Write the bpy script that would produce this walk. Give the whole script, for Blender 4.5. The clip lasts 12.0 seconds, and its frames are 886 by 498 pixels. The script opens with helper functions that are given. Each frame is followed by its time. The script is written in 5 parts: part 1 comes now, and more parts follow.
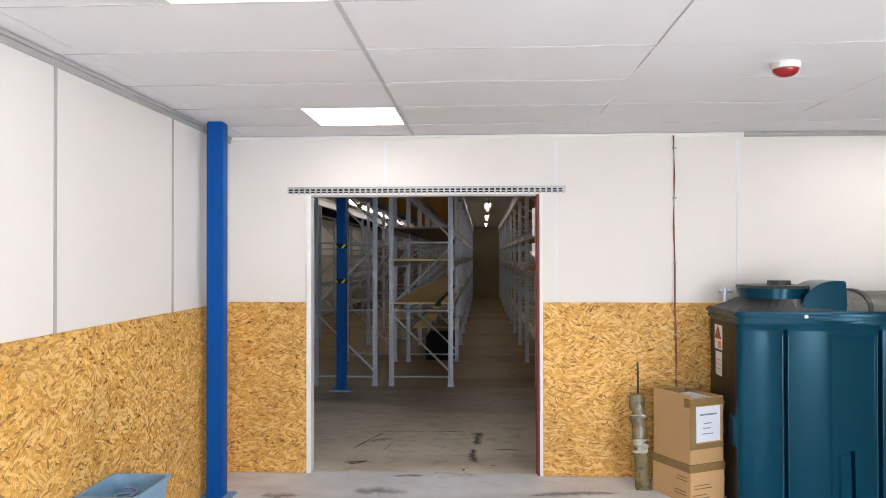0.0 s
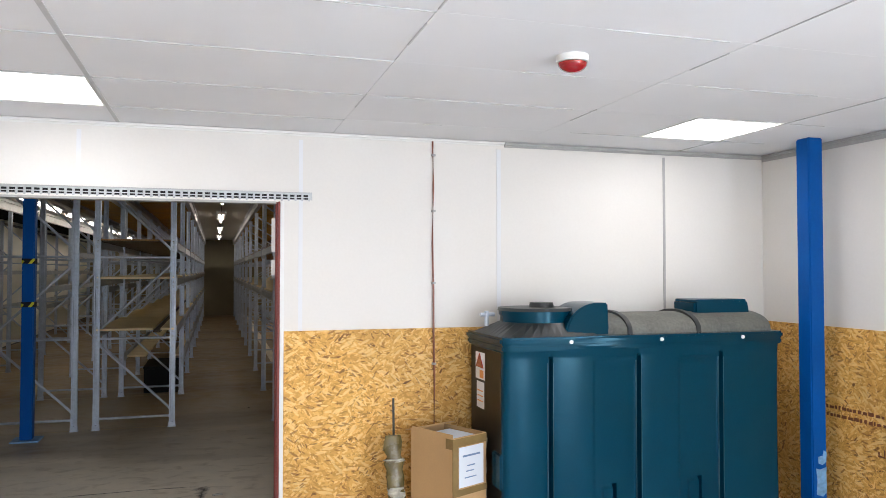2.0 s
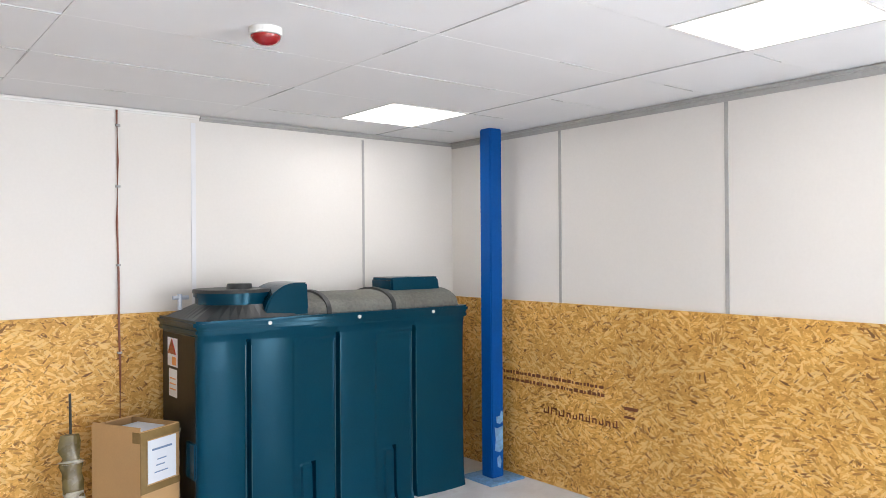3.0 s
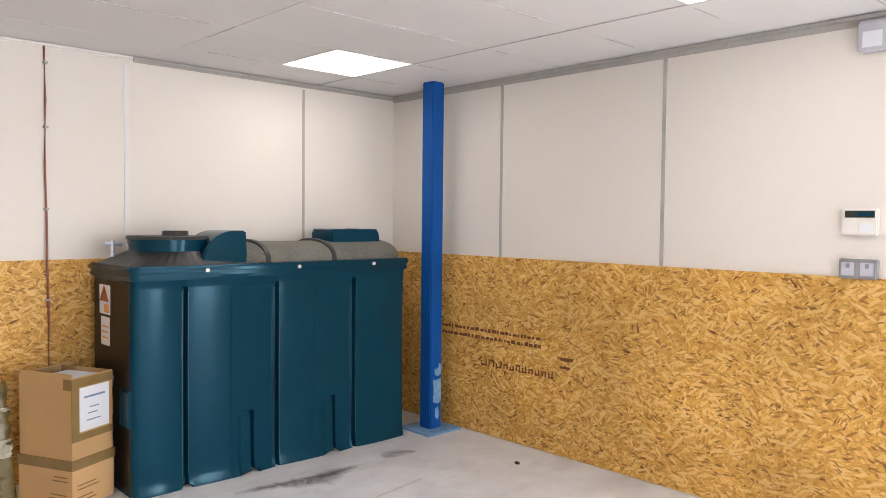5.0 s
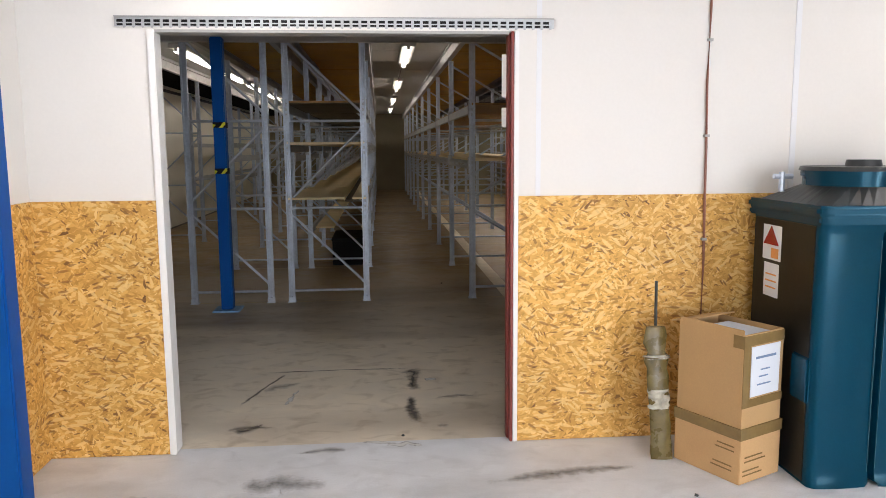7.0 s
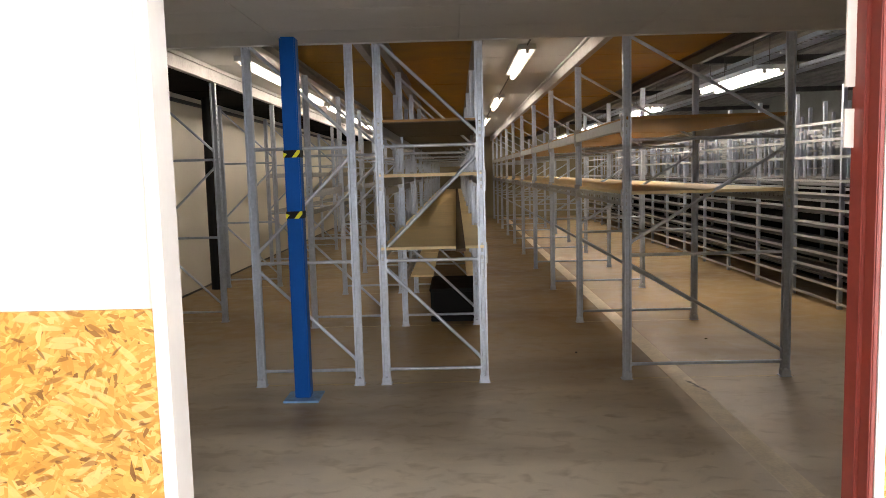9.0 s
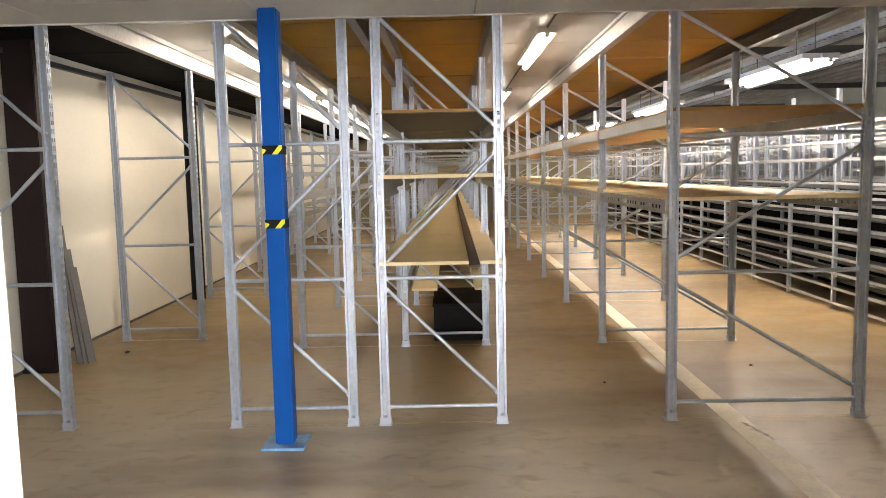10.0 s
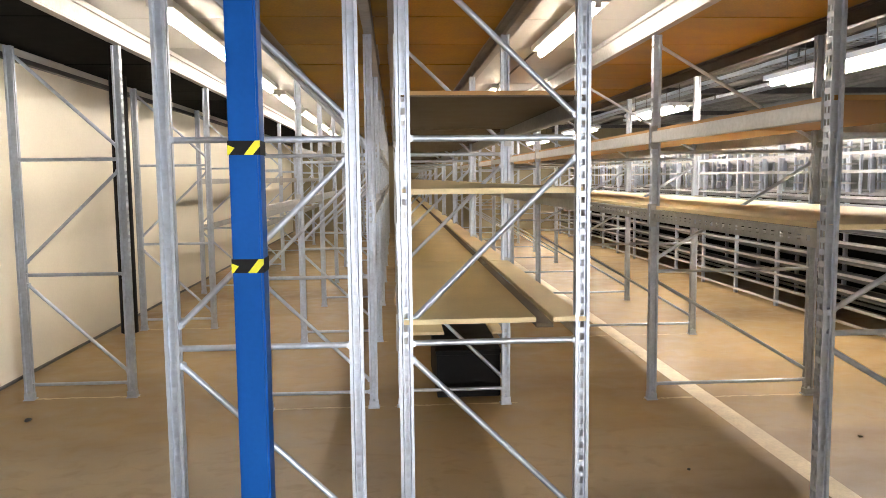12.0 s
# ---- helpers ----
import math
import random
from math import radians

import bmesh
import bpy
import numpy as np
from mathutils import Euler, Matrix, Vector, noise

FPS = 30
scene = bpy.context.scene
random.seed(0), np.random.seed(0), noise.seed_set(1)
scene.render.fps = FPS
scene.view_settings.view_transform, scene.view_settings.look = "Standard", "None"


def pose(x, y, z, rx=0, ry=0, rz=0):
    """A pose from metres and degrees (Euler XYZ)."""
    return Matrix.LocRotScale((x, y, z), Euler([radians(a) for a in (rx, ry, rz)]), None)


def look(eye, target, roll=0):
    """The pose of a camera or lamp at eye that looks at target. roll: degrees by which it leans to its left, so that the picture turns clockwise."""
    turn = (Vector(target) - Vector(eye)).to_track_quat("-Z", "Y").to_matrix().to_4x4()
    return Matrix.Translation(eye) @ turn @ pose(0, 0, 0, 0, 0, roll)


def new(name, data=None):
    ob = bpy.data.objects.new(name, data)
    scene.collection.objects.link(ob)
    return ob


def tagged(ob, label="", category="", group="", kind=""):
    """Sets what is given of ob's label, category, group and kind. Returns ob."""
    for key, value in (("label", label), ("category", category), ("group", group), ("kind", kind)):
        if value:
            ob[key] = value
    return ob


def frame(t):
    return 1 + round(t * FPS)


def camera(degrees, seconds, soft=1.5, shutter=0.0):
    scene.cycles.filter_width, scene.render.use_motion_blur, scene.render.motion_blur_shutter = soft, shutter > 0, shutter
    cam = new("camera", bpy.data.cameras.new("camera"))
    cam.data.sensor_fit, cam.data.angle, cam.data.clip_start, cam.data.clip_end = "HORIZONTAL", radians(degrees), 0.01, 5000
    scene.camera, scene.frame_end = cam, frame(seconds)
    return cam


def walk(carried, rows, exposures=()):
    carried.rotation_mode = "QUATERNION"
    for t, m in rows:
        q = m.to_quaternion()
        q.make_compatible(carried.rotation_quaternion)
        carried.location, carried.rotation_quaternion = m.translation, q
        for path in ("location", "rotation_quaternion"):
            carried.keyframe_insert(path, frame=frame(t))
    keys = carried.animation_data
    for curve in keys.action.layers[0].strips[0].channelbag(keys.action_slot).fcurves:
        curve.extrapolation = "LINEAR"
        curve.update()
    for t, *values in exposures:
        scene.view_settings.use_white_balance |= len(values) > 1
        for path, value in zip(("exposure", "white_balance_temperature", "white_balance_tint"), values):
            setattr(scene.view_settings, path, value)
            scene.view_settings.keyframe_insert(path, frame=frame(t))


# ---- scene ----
cam = camera(60.9, 12.0, soft=0.85)
PATH = [
    (0, (-0.062, 0.023, 1.547), (-0.166, 2.02, 1.566), -0.1),
    (0.5, (-0.114, 0.355, 1.588), (-0.245, 2.351, 1.63), 0.2),
    (1, (-0.085, 0.626, 1.595), (-0.174, 2.621, 1.69), 0.5),
    (1.5, (-0.052, 0.778, 1.585), (0.131, 2.768, 1.674), 0.3),
    (2, (-0.019, 0.832, 1.578), (0.557, 2.747, 1.635), -0.0),
    (2.5, (-0.012, 0.836, 1.564), (0.945, 2.592, 1.592), -0.3),
    (3, (0.047, 0.832, 1.564), (1.293, 2.396, 1.571), -0.4),
    (3.2, (0.062, 0.812, 1.566), (1.396, 2.301, 1.565), -0.2),
    (4.8, (0.039, 0.823, 1.492), (1.478, 2.211, 1.434), 0.5),
    (5, (0.016, 0.846, 1.463), (1.389, 2.298, 1.386), 0.6),
    (5.5, (-0.104, 0.974, 1.426), (1.041, 2.609, 1.293), 0.9),
    (6, (-0.118, 1.132, 1.404), (0.675, 2.958, 1.213), 0.6),
    (6.5, (-0.159, 1.41, 1.403), (0.261, 3.351, 1.167), 0.1),
    (7, (-0.294, 1.804, 1.449), (-0.13, 3.78, 1.184), -0.4),
    (7.5, (-0.389, 2.229, 1.484), (-0.354, 4.211, 1.222), -0.7),
    (7.7, (-0.386, 2.434, 1.477), (-0.394, 4.418, 1.23), -0.6),
    (9.3, (-0.663, 3.919, 1.528), (-0.702, 5.908, 1.328), -1.5),
    (9.5, (-0.684, 4.096, 1.532), (-0.723, 6.086, 1.333), -1.4),
    (10, (-0.723, 4.52, 1.526), (-0.747, 6.51, 1.323), -1.2),
    (10.5, (-0.763, 4.938, 1.54), (-0.767, 6.927, 1.337), -1.2),
    (11, (-0.87, 5.326, 1.55), (-0.844, 7.315, 1.349), -1.1),
    (11.5, (-0.966, 5.729, 1.541), (-0.886, 7.718, 1.344), -1.0),
    (12, (-1.186, 6.028, 1.558), (-1.058, 8.015, 1.369), -0.6),
]
walk(cam, [(t, look(eye, target, roll)) for t, eye, target, roll in PATH],
     exposures=[(0, -0.06, 6700, 16), (2.5, 0.07, 6400, 13), (3.2, -0.03, 6700, 15), (4.8, -0.17, 7250, 19), (5.5, -0.07, 7000, 18), (6.0, 0.08, 6450, 13), (6.5, 0.1, 6400, 13), (7.1, 0.13, 6750, 16), (7.7, 0.22, 6850, 16), (8.7, 0.7, 7000, 17), (9.3, 1.45, 7400, 18), (10, 2.2, 7150, 16), (12, 2.3, 7100, 16)])

# ---- world and large lights ----
world = bpy.data.worlds.new("world")
scene.world = world
world.use_nodes = True
wn = world.node_tree.nodes
sky = wn.new("ShaderNodeTexSky")
sky.sky_type = "NISHITA"
sky.sun_disc = False
sky.sun_elevation, sky.sun_rotation = radians(40), radians(200)
wn["Background"].inputs["Strength"].default_value = 0.1
world.node_tree.links.new(sky.outputs[0], wn["Background"].inputs["Color"])

sun_data = bpy.data.lights.new("sun", "SUN")
sun_data.energy, sun_data.angle, sun_data.color = 1.0, radians(10), (1.0, 0.96, 0.9)
sun = new("sun", sun_data)
sun.matrix_world = look((20, -20, 20), (6, -6, 0))

ROOM_W, ROOM_E, ROOM_N, ROOM_S, ROOM_H = -1.88, 3.755, 5.37, -2.6, 2.408
day = bpy.data.lights.new("doorway_daylight", "AREA")
day.shape, day.size, day.size_y, day.energy, day.color = "RECTANGLE", 2.2, 2.1, 245, (0.90, 0.96, 1.0)
day_ob = new("doorway_daylight", day)
day_ob.matrix_world = look((ROOM_E + 0.05, -1.2, 1.1), (0.0, -0.2, 1.15))

win = bpy.data.lights.new("window_daylight", "AREA")
win.shape, win.size, win.size_y, win.energy, win.color = "RECTANGLE", 2.4, 1.3, 86, (0.86, 0.94, 1.0)
win_ob = new("window_daylight", win)
win_ob.matrix_world = look((0.6, ROOM_S - 0.05, 1.45), (0.8, 3, 1.6))

PANEL_GLOW, TUBE_GLOW, FAR_GLOW = 7.6, 9.8, 24.0


# ---- materials ----
def material(name, colour, rough=0.6, metal=0.0, var=0.12, scale=6.0, bump=0.1, fine=60.0, coat=0.0, spec=0.5, worn=None, tint=(1, 1, 1)):
    """A surface with broad and fine variation of its colour, gloss and relief, in metres."""
    m = bpy.data.materials.new(name)
    m.use_nodes = True
    nt = m.node_tree
    n, l = nt.nodes, nt.links
    b = n["Principled BSDF"]
    b.inputs["Roughness"].default_value, b.inputs["Metallic"].default_value = rough, metal
    b.inputs["Coat Weight"].default_value = coat
    b.inputs["Specular IOR Level"].default_value = spec
    b.inputs["Specular Tint"].default_value = (*tint, 1)
    tc = n.new("ShaderNodeTexCoord")
    info = n.new("ShaderNodeObjectInfo")
    add = n.new("ShaderNodeVectorMath")
    add.operation = "ADD"
    l.new(tc.outputs["Object"], add.inputs[0])
    mul = n.new("ShaderNodeMath")
    mul.operation, mul.inputs[1].default_value = "MULTIPLY", 17.0
    l.new(info.outputs["Random"], mul.inputs[0])
    l.new(mul.outputs[0], add.inputs[1])
    n1 = n.new("ShaderNodeTexNoise")
    n1.inputs["Scale"].default_value, n1.inputs["Detail"].default_value = scale, 5
    n2 = n.new("ShaderNodeTexNoise")
    n2.inputs["Scale"].default_value, n2.inputs["Detail"].default_value = fine, 3
    l.new(add.outputs[0], n1.inputs["Vector"])
    l.new(add.outputs[0], n2.inputs["Vector"])
    mix = n.new("ShaderNodeMix")
    mix.data_type = "FLOAT"
    mix.inputs[0].default_value = 0.4
    l.new(n1.outputs[0], mix.inputs[2])
    l.new(n2.outputs[0], mix.inputs[3])
    ramp = n.new("ShaderNodeValToRGB")
    e = ramp.color_ramp.elements
    e[0].position, e[1].position = 0.3, 0.7
    e[0].color = (*[c * (1 - var) for c in colour], 1)
    e[1].color = (*[min(1, c * (1 + var)) for c in colour], 1)
    l.new(mix.outputs[0], ramp.inputs[0])
    l.new(ramp.outputs[0], b.inputs["Base Color"])
    rr = n.new("ShaderNodeMapRange")
    rr.inputs[3].default_value, rr.inputs[4].default_value = max(0.03, rough - 0.1), min(1, rough + 0.1)
    l.new(n1.outputs[0], rr.inputs[0])
    l.new(rr.outputs[0], b.inputs["Roughness"])
    if bump:
        bp = n.new("ShaderNodeBump")
        bp.inputs["Strength"].default_value, bp.inputs["Distance"].default_value = bump, 0.004
        l.new(mix.outputs[0], bp.inputs["Height"])
        l.new(bp.outputs[0], b.inputs["Normal"])
    if worn:
        # thin and ragged towards the edge of the mark
        wear = n.new("ShaderNodeAttribute")
        wear.attribute_name = "wear"
        ragged = n.new("ShaderNodeMath")
        ragged.operation, ragged.inputs[1].default_value = "MULTIPLY_ADD", 1.9
        l.new(mix.outputs[0], ragged.inputs[0])
        l.new(wear.outputs["Fac"], ragged.inputs[2])
        wr = n.new("ShaderNodeMapRange")
        wr.inputs[1].default_value, wr.inputs[2].default_value = worn[0], worn[1]
        wr.inputs[4].default_value = worn[2]
        l.new(ragged.outputs[0], wr.inputs[0])
        l.new(wr.outputs[0], b.inputs["Alpha"])
    return m


def glow(name, colour, strength):
    m = bpy.data.materials.new(name)
    m.use_nodes = True
    b = m.node_tree.nodes["Principled BSDF"]
    b.inputs["Base Color"].default_value = (0.9, 0.9, 0.9, 1)
    b.inputs["Emission Color"].default_value = (*colour, 1)
    b.inputs["Emission Strength"].default_value = strength
    return m


def osb_material():
    """Oriented strand board: flakes of wood in several directions, with rare dark ones."""
    m = bpy.data.materials.new("osb")
    m.use_nodes = True
    nt = m.node_tree
    n, l = nt.nodes, nt.links
    b = n["Principled BSDF"]
    b.inputs["Roughness"].default_value = 0.62
    tc = n.new("ShaderNodeTexCoord")
    sep = n.new("ShaderNodeSeparateXYZ")
    l.new(tc.outputs["Object"], sep.inputs[0])
    u = n.new("ShaderNodeMath")
    u.operation = "ADD"
    l.new(sep.outputs[0], u.inputs[0])
    l.new(sep.outputs[1], u.inputs[1])
    flat = n.new("ShaderNodeCombineXYZ")
    l.new(u.outputs[0], flat.inputs[0])
    l.new(sep.outputs[2], flat.inputs[1])
    values = []
    for k, (cell, sx, sy, spread) in enumerate(((15, 22, 78, 1.7), (21, 33, 104, 2.4), (11, 26, 92, 3.0))):
        off = n.new("ShaderNodeVectorMath")
        off.operation, off.inputs[1].default_value = "ADD", (3.7 * k, 1.9 * k, 0)
        l.new(flat.outputs[0], off.inputs[0])
        coarse = n.new("ShaderNodeTexVoronoi")
        coarse.inputs["Scale"].default_value = cell
        l.new(off.outputs[0], coarse.inputs["Vector"])
        cs = n.new("ShaderNodeSeparateColor")
        l.new(coarse.outputs["Color"], cs.inputs[0])
        ang = n.new("ShaderNodeMapRange")
        ang.inputs[3].default_value, ang.inputs[4].default_value = -spread / 2, spread / 2
        l.new(cs.outputs[0], ang.inputs[0])
        rot = n.new("ShaderNodeVectorRotate")
        rot.rotation_type = "Z_AXIS"
        l.new(off.outputs[0], rot.inputs["Vector"])
        l.new(ang.outputs[0], rot.inputs["Angle"])
        st = n.new("ShaderNodeVectorMath")
        st.operation, st.inputs[1].default_value = "MULTIPLY", (sx, sy, 1)
        l.new(rot.outputs[0], st.inputs[0])
        v = n.new("ShaderNodeTexVoronoi")
        v.inputs["Scale"].default_value = 1.0
        l.new(st.outputs[0], v.inputs["Vector"])
        vs = n.new("ShaderNodeSeparateColor")
        l.new(v.outputs["Color"], vs.inputs[0])
        values.append((vs.outputs[0], vs.outputs[1], cs.outputs[1]))
    cmp1 = n.new("ShaderNodeMath")
    cmp1.operation, cmp1.inputs[1].default_value = "GREATER_THAN", 0.55
    l.new(values[1][1], cmp1.inputs[0])
    mix1 = n.new("ShaderNodeMix")
    l.new(cmp1.outputs[0], mix1.inputs[0])
    l.new(values[0][0], mix1.inputs[2])
    l.new(values[1][0], mix1.inputs[3])
    cmp2 = n.new("ShaderNodeMath")
    cmp2.operation, cmp2.inputs[1].default_value = "GREATER_THAN", 0.7
    l.new(values[2][1], cmp2.inputs[0])
    mix2 = n.new("ShaderNodeMix")
    l.new(cmp2.outputs[0], mix2.inputs[0])
    l.new(mix1.outputs[0], mix2.inputs[2])
    l.new(values[2][0], mix2.inputs[3])
    ramp = n.new("ShaderNodeValToRGB")
    cr = ramp.color_ramp
    cr.elements[0].position, cr.elements[0].color = 0.0, (0.16, 0.07, 0.016, 1)
    cr.elements[1].position, cr.elements[1].color = 1.0, (0.79, 0.53, 0.205, 1)
    for p, c in ((0.025, (0.36, 0.175, 0.036, 1)), (0.10, (0.48, 0.24, 0.045, 1)), (0.40, (0.59, 0.31, 0.065, 1)), (0.78, (0.70, 0.395, 0.10, 1))):
        el = cr.elements.new(p)
        el.color = c
    l.new(mix2.outputs[0], ramp.inputs[0])
    paint = ramp.outputs[0]
    for k, (cell, sx, sy, spread, pick, reach, chip) in enumerate(((6, 14, 60, 1.8, 0.74, 0.55, (0.78, 0.53, 0.21)), (7, 16, 70, 1.6, 0.93, 0.45, (0.25, 0.10, 0.02)), (8, 24, 96, 2.1, 0.955, 0.42, (0.15, 0.058, 0.014)))):
        off = n.new("ShaderNodeVectorMath")
        off.operation, off.inputs[1].default_value = "ADD", (11.3 + 5.1 * k, 7.7 - 2.3 * k, 0)
        l.new(flat.outputs[0], off.inputs[0])
        coarse = n.new("ShaderNodeTexVoronoi")
        coarse.inputs["Scale"].default_value = cell
        l.new(off.outputs[0], coarse.inputs["Vector"])
        cs = n.new("ShaderNodeSeparateColor")
        l.new(coarse.outputs["Color"], cs.inputs[0])
        ang = n.new("ShaderNodeMapRange")
        ang.inputs[3].default_value, ang.inputs[4].default_value = -spread / 2, spread / 2
        l.new(cs.outputs[0], ang.inputs[0])
        rot = n.new("ShaderNodeVectorRotate")
        rot.rotation_type = "Z_AXIS"
        l.new(off.outputs[0], rot.inputs["Vector"])
        l.new(ang.outputs[0], rot.inputs["Angle"])
        st = n.new("ShaderNodeVectorMath")
        st.operation, st.inputs[1].default_value = "MULTIPLY", (sx, sy, 1)
        l.new(rot.outputs[0], st.inputs[0])
        v = n.new("ShaderNodeTexVoronoi")
        v.inputs["Scale"].default_value = 1.0
        l.new(st.outputs[0], v.inputs["Vector"])
        vs = n.new("ShaderNodeSeparateColor")
        l.new(v.outputs["Color"], vs.inputs[0])
        some = n.new("ShaderNodeMath")
        some.operation, some.inputs[1].default_value = "GREATER_THAN", pick
        l.new(vs.outputs[2], some.inputs[0])
        near = n.new("ShaderNodeMapRange")
        near.inputs[1].default_value, near.inputs[2].default_value = reach - 0.12, reach + 0.06
        near.inputs[3].default_value, near.inputs[4].default_value = 0.74, 0.0
        l.new(v.outputs["Distance"], near.inputs[0])
        both = n.new("ShaderNodeMath")
        both.operation = "MULTIPLY"
        l.new(some.outputs[0], both.inputs[0])
        l.new(near.outputs[0], both.inputs[1])
        chips = n.new("ShaderNodeMix")
        chips.data_type = "RGBA"
        chips.inputs["B"].default_value = (*chip, 1)
        l.new(both.outputs[0], chips.inputs[0])
        l.new(paint, chips.inputs["A"])
        paint = chips.outputs["Result"]
    broad = n.new("ShaderNodeTexNoise")
    broad.inputs["Scale"].default_value, broad.inputs["Detail"].default_value = 1.6, 4
    l.new(tc.outputs["Object"], broad.inputs["Vector"])
    br = n.new("ShaderNodeMapRange")
    br.inputs[1].default_value, br.inputs[2].default_value = 0.3, 0.7
    br.inputs[3].default_value, br.inputs[4].default_value = 0.86, 1.20
    l.new(broad.outputs[0], br.inputs[0])
    tint = n.new("ShaderNodeVectorMath")
    tint.operation = "SCALE"
    l.new(paint, tint.inputs[0])
    l.new(br.outputs[0], tint.inputs["Scale"])
    l.new(tint.outputs[0], b.inputs["Base Color"])
    bp = n.new("ShaderNodeBump")
    bp.inputs["Strength"].default_value, bp.inputs["Distance"].default_value = 0.2, 0.003
    l.new(mix2.outputs[0], bp.inputs["Height"])
    l.new(bp.outputs[0], b.inputs["Normal"])
    return m


def concrete_material(name, colour, stain, rough, amount=0.5, patch=2.3, edge=(0.60, 0.78), low=0.8, daylit=None):
    """Worn concrete: broad dust and damp patches, darker scuffs drawn out along the way of traffic, fine grit."""
    m = bpy.data.materials.new(name)
    m.use_nodes = True
    nt = m.node_tree
    n, l = nt.nodes, nt.links
    b = n["Principled BSDF"]
    tc = n.new("ShaderNodeTexCoord")
    def noise_at(scale, stretch, detail, distort=0.0):
        s = n.new("ShaderNodeVectorMath")
        s.operation, s.inputs[1].default_value = "MULTIPLY", stretch
        l.new(tc.outputs["Object"], s.inputs[0])
        t = n.new("ShaderNodeTexNoise")
        t.inputs["Scale"].default_value, t.inputs["Detail"].default_value, t.inputs["Distortion"].default_value = scale, detail, distort
        l.new(s.outputs[0], t.inputs["Vector"])
        return t.outputs[0]
    def ranged(value, a, c, lo, hi):
        r = n.new("ShaderNodeMapRange")
        for k, x in enumerate((a, c, lo, hi)):
            r.inputs[k + 1].default_value = x
        l.new(value, r.inputs[0])
        return r.outputs[0]
    broad, mid, grit = noise_at(0.7, (1, 1, 1), 5), noise_at(5, (1, 1, 1), 6, 0.6), noise_at(120, (1, 1, 1), 2)
    scuff = noise_at(patch, (0.55, 1.5, 1), 8, 0.25)
    ramp = n.new("ShaderNodeValToRGB")
    e = ramp.color_ramp.elements
    e[0].position, e[1].position = 0.25, 0.75
    e[0].color, e[1].color = (*[c * low for c in colour], 1), (*[c * 1.15 for c in colour], 1)
    mx = n.new("ShaderNodeMix")
    mx.inputs[0].default_value = 0.45
    l.new(broad, mx.inputs[2])
    l.new(mid, mx.inputs[3])
    l.new(mx.outputs[0], ramp.inputs[0])
    ground_colour = ramp.outputs[0]
    if daylit:
        # greyer concrete by the doorway, also paler to carry the daylight falling there
        sp = n.new("ShaderNodeSeparateXYZ")
        l.new(tc.outputs["Object"], sp.inputs[0])
        wob = n.new("ShaderNodeMath")
        wob.operation = "MULTIPLY_ADD"
        wob.inputs[1].default_value = 2.4
        l.new(broad, wob.inputs[0])
        l.new(sp.outputs[1], wob.inputs[2])
        r2 = n.new("ShaderNodeValToRGB")
        for k, g in enumerate((0.8, 1.15)):
            r2.color_ramp.elements[k].position = (0.25, 0.75)[k]
            r2.color_ramp.elements[k].color = (*[c * g for c in daylit[0]], 1)
        l.new(mx.outputs[0], r2.inputs[0])
        tm = n.new("ShaderNodeMix")
        tm.data_type = "RGBA"
        l.new(ranged(wob.outputs[0], daylit[1] + 1.2, daylit[2] + 1.2, 1.0, 0.0), tm.inputs[0])
        l.new(ground_colour, tm.inputs["A"])
        l.new(r2.outputs[0], tm.inputs["B"])
        ground_colour = tm.outputs["Result"]
    dark = n.new("ShaderNodeMix")
    dark.data_type = "RGBA"
    dark.inputs["B"].default_value = (*stain, 1)
    l.new(ranged(scuff, *edge, 0.0, amount), dark.inputs[0])
    l.new(ground_colour, dark.inputs["A"])
    # small spots and trodden-in grime
    spots = n.new("ShaderNodeMix")
    spots.data_type = "RGBA"
    spots.inputs["B"].default_value = (*[0.5 * (a + c) for a, c in zip(stain, colour)], 1)
    l.new(ranged(noise_at(8, (0.8, 1.2, 1), 10, 0.8), 0.52, 0.78, 0.0, 0.5), spots.inputs[0])
    l.new(dark.outputs["Result"], spots.inputs["A"])
    gr = n.new("ShaderNodeVectorMath")
    gr.operation = "SCALE"
    l.new(spots.outputs["Result"], gr.inputs[0])
    l.new(ranged(grit, 0.3, 0.7, 0.96, 1.03), gr.inputs["Scale"])
    l.new(gr.outputs[0], b.inputs["Base Color"])
    l.new(ranged(mid, 0.3, 0.7, rough - 0.12, rough + 0.12), b.inputs["Roughness"])
    bp = n.new("ShaderNodeBump")
    bp.inputs["Strength"].default_value, bp.inputs["Distance"].default_value = 0.25, 0.003
    l.new(mx.outputs[0], bp.inputs["Height"])
    l.new(bp.outputs[0], b.inputs["Normal"])
    return m


WHITE = material("white_board", (0.75, 0.728, 0.695), 0.5, var=0.025, scale=1.2, bump=0.05)
JAMB = material("white_paint", (0.80, 0.80, 0.79), 0.45, var=0.03, bump=0.05)
TILE = material("ceiling_tile", (0.76, 0.77, 0.79), 0.85, var=0.03, scale=2.0, bump=0.15, fine=220)
TBAR = material("grey_bar", (0.50, 0.51, 0.52), 0.5, var=0.1)
GREYTRIM = material("grey_trim", (0.40, 0.40, 0.39), 0.45, var=0.12)
OSB = osb_material()
FLOOR_ROOM = concrete_material("room_concrete", (0.73, 0.75, 0.78), (0.22, 0.22, 0.22), 0.5, 0.55, 1.3, (0.54, 0.76), 0.76)
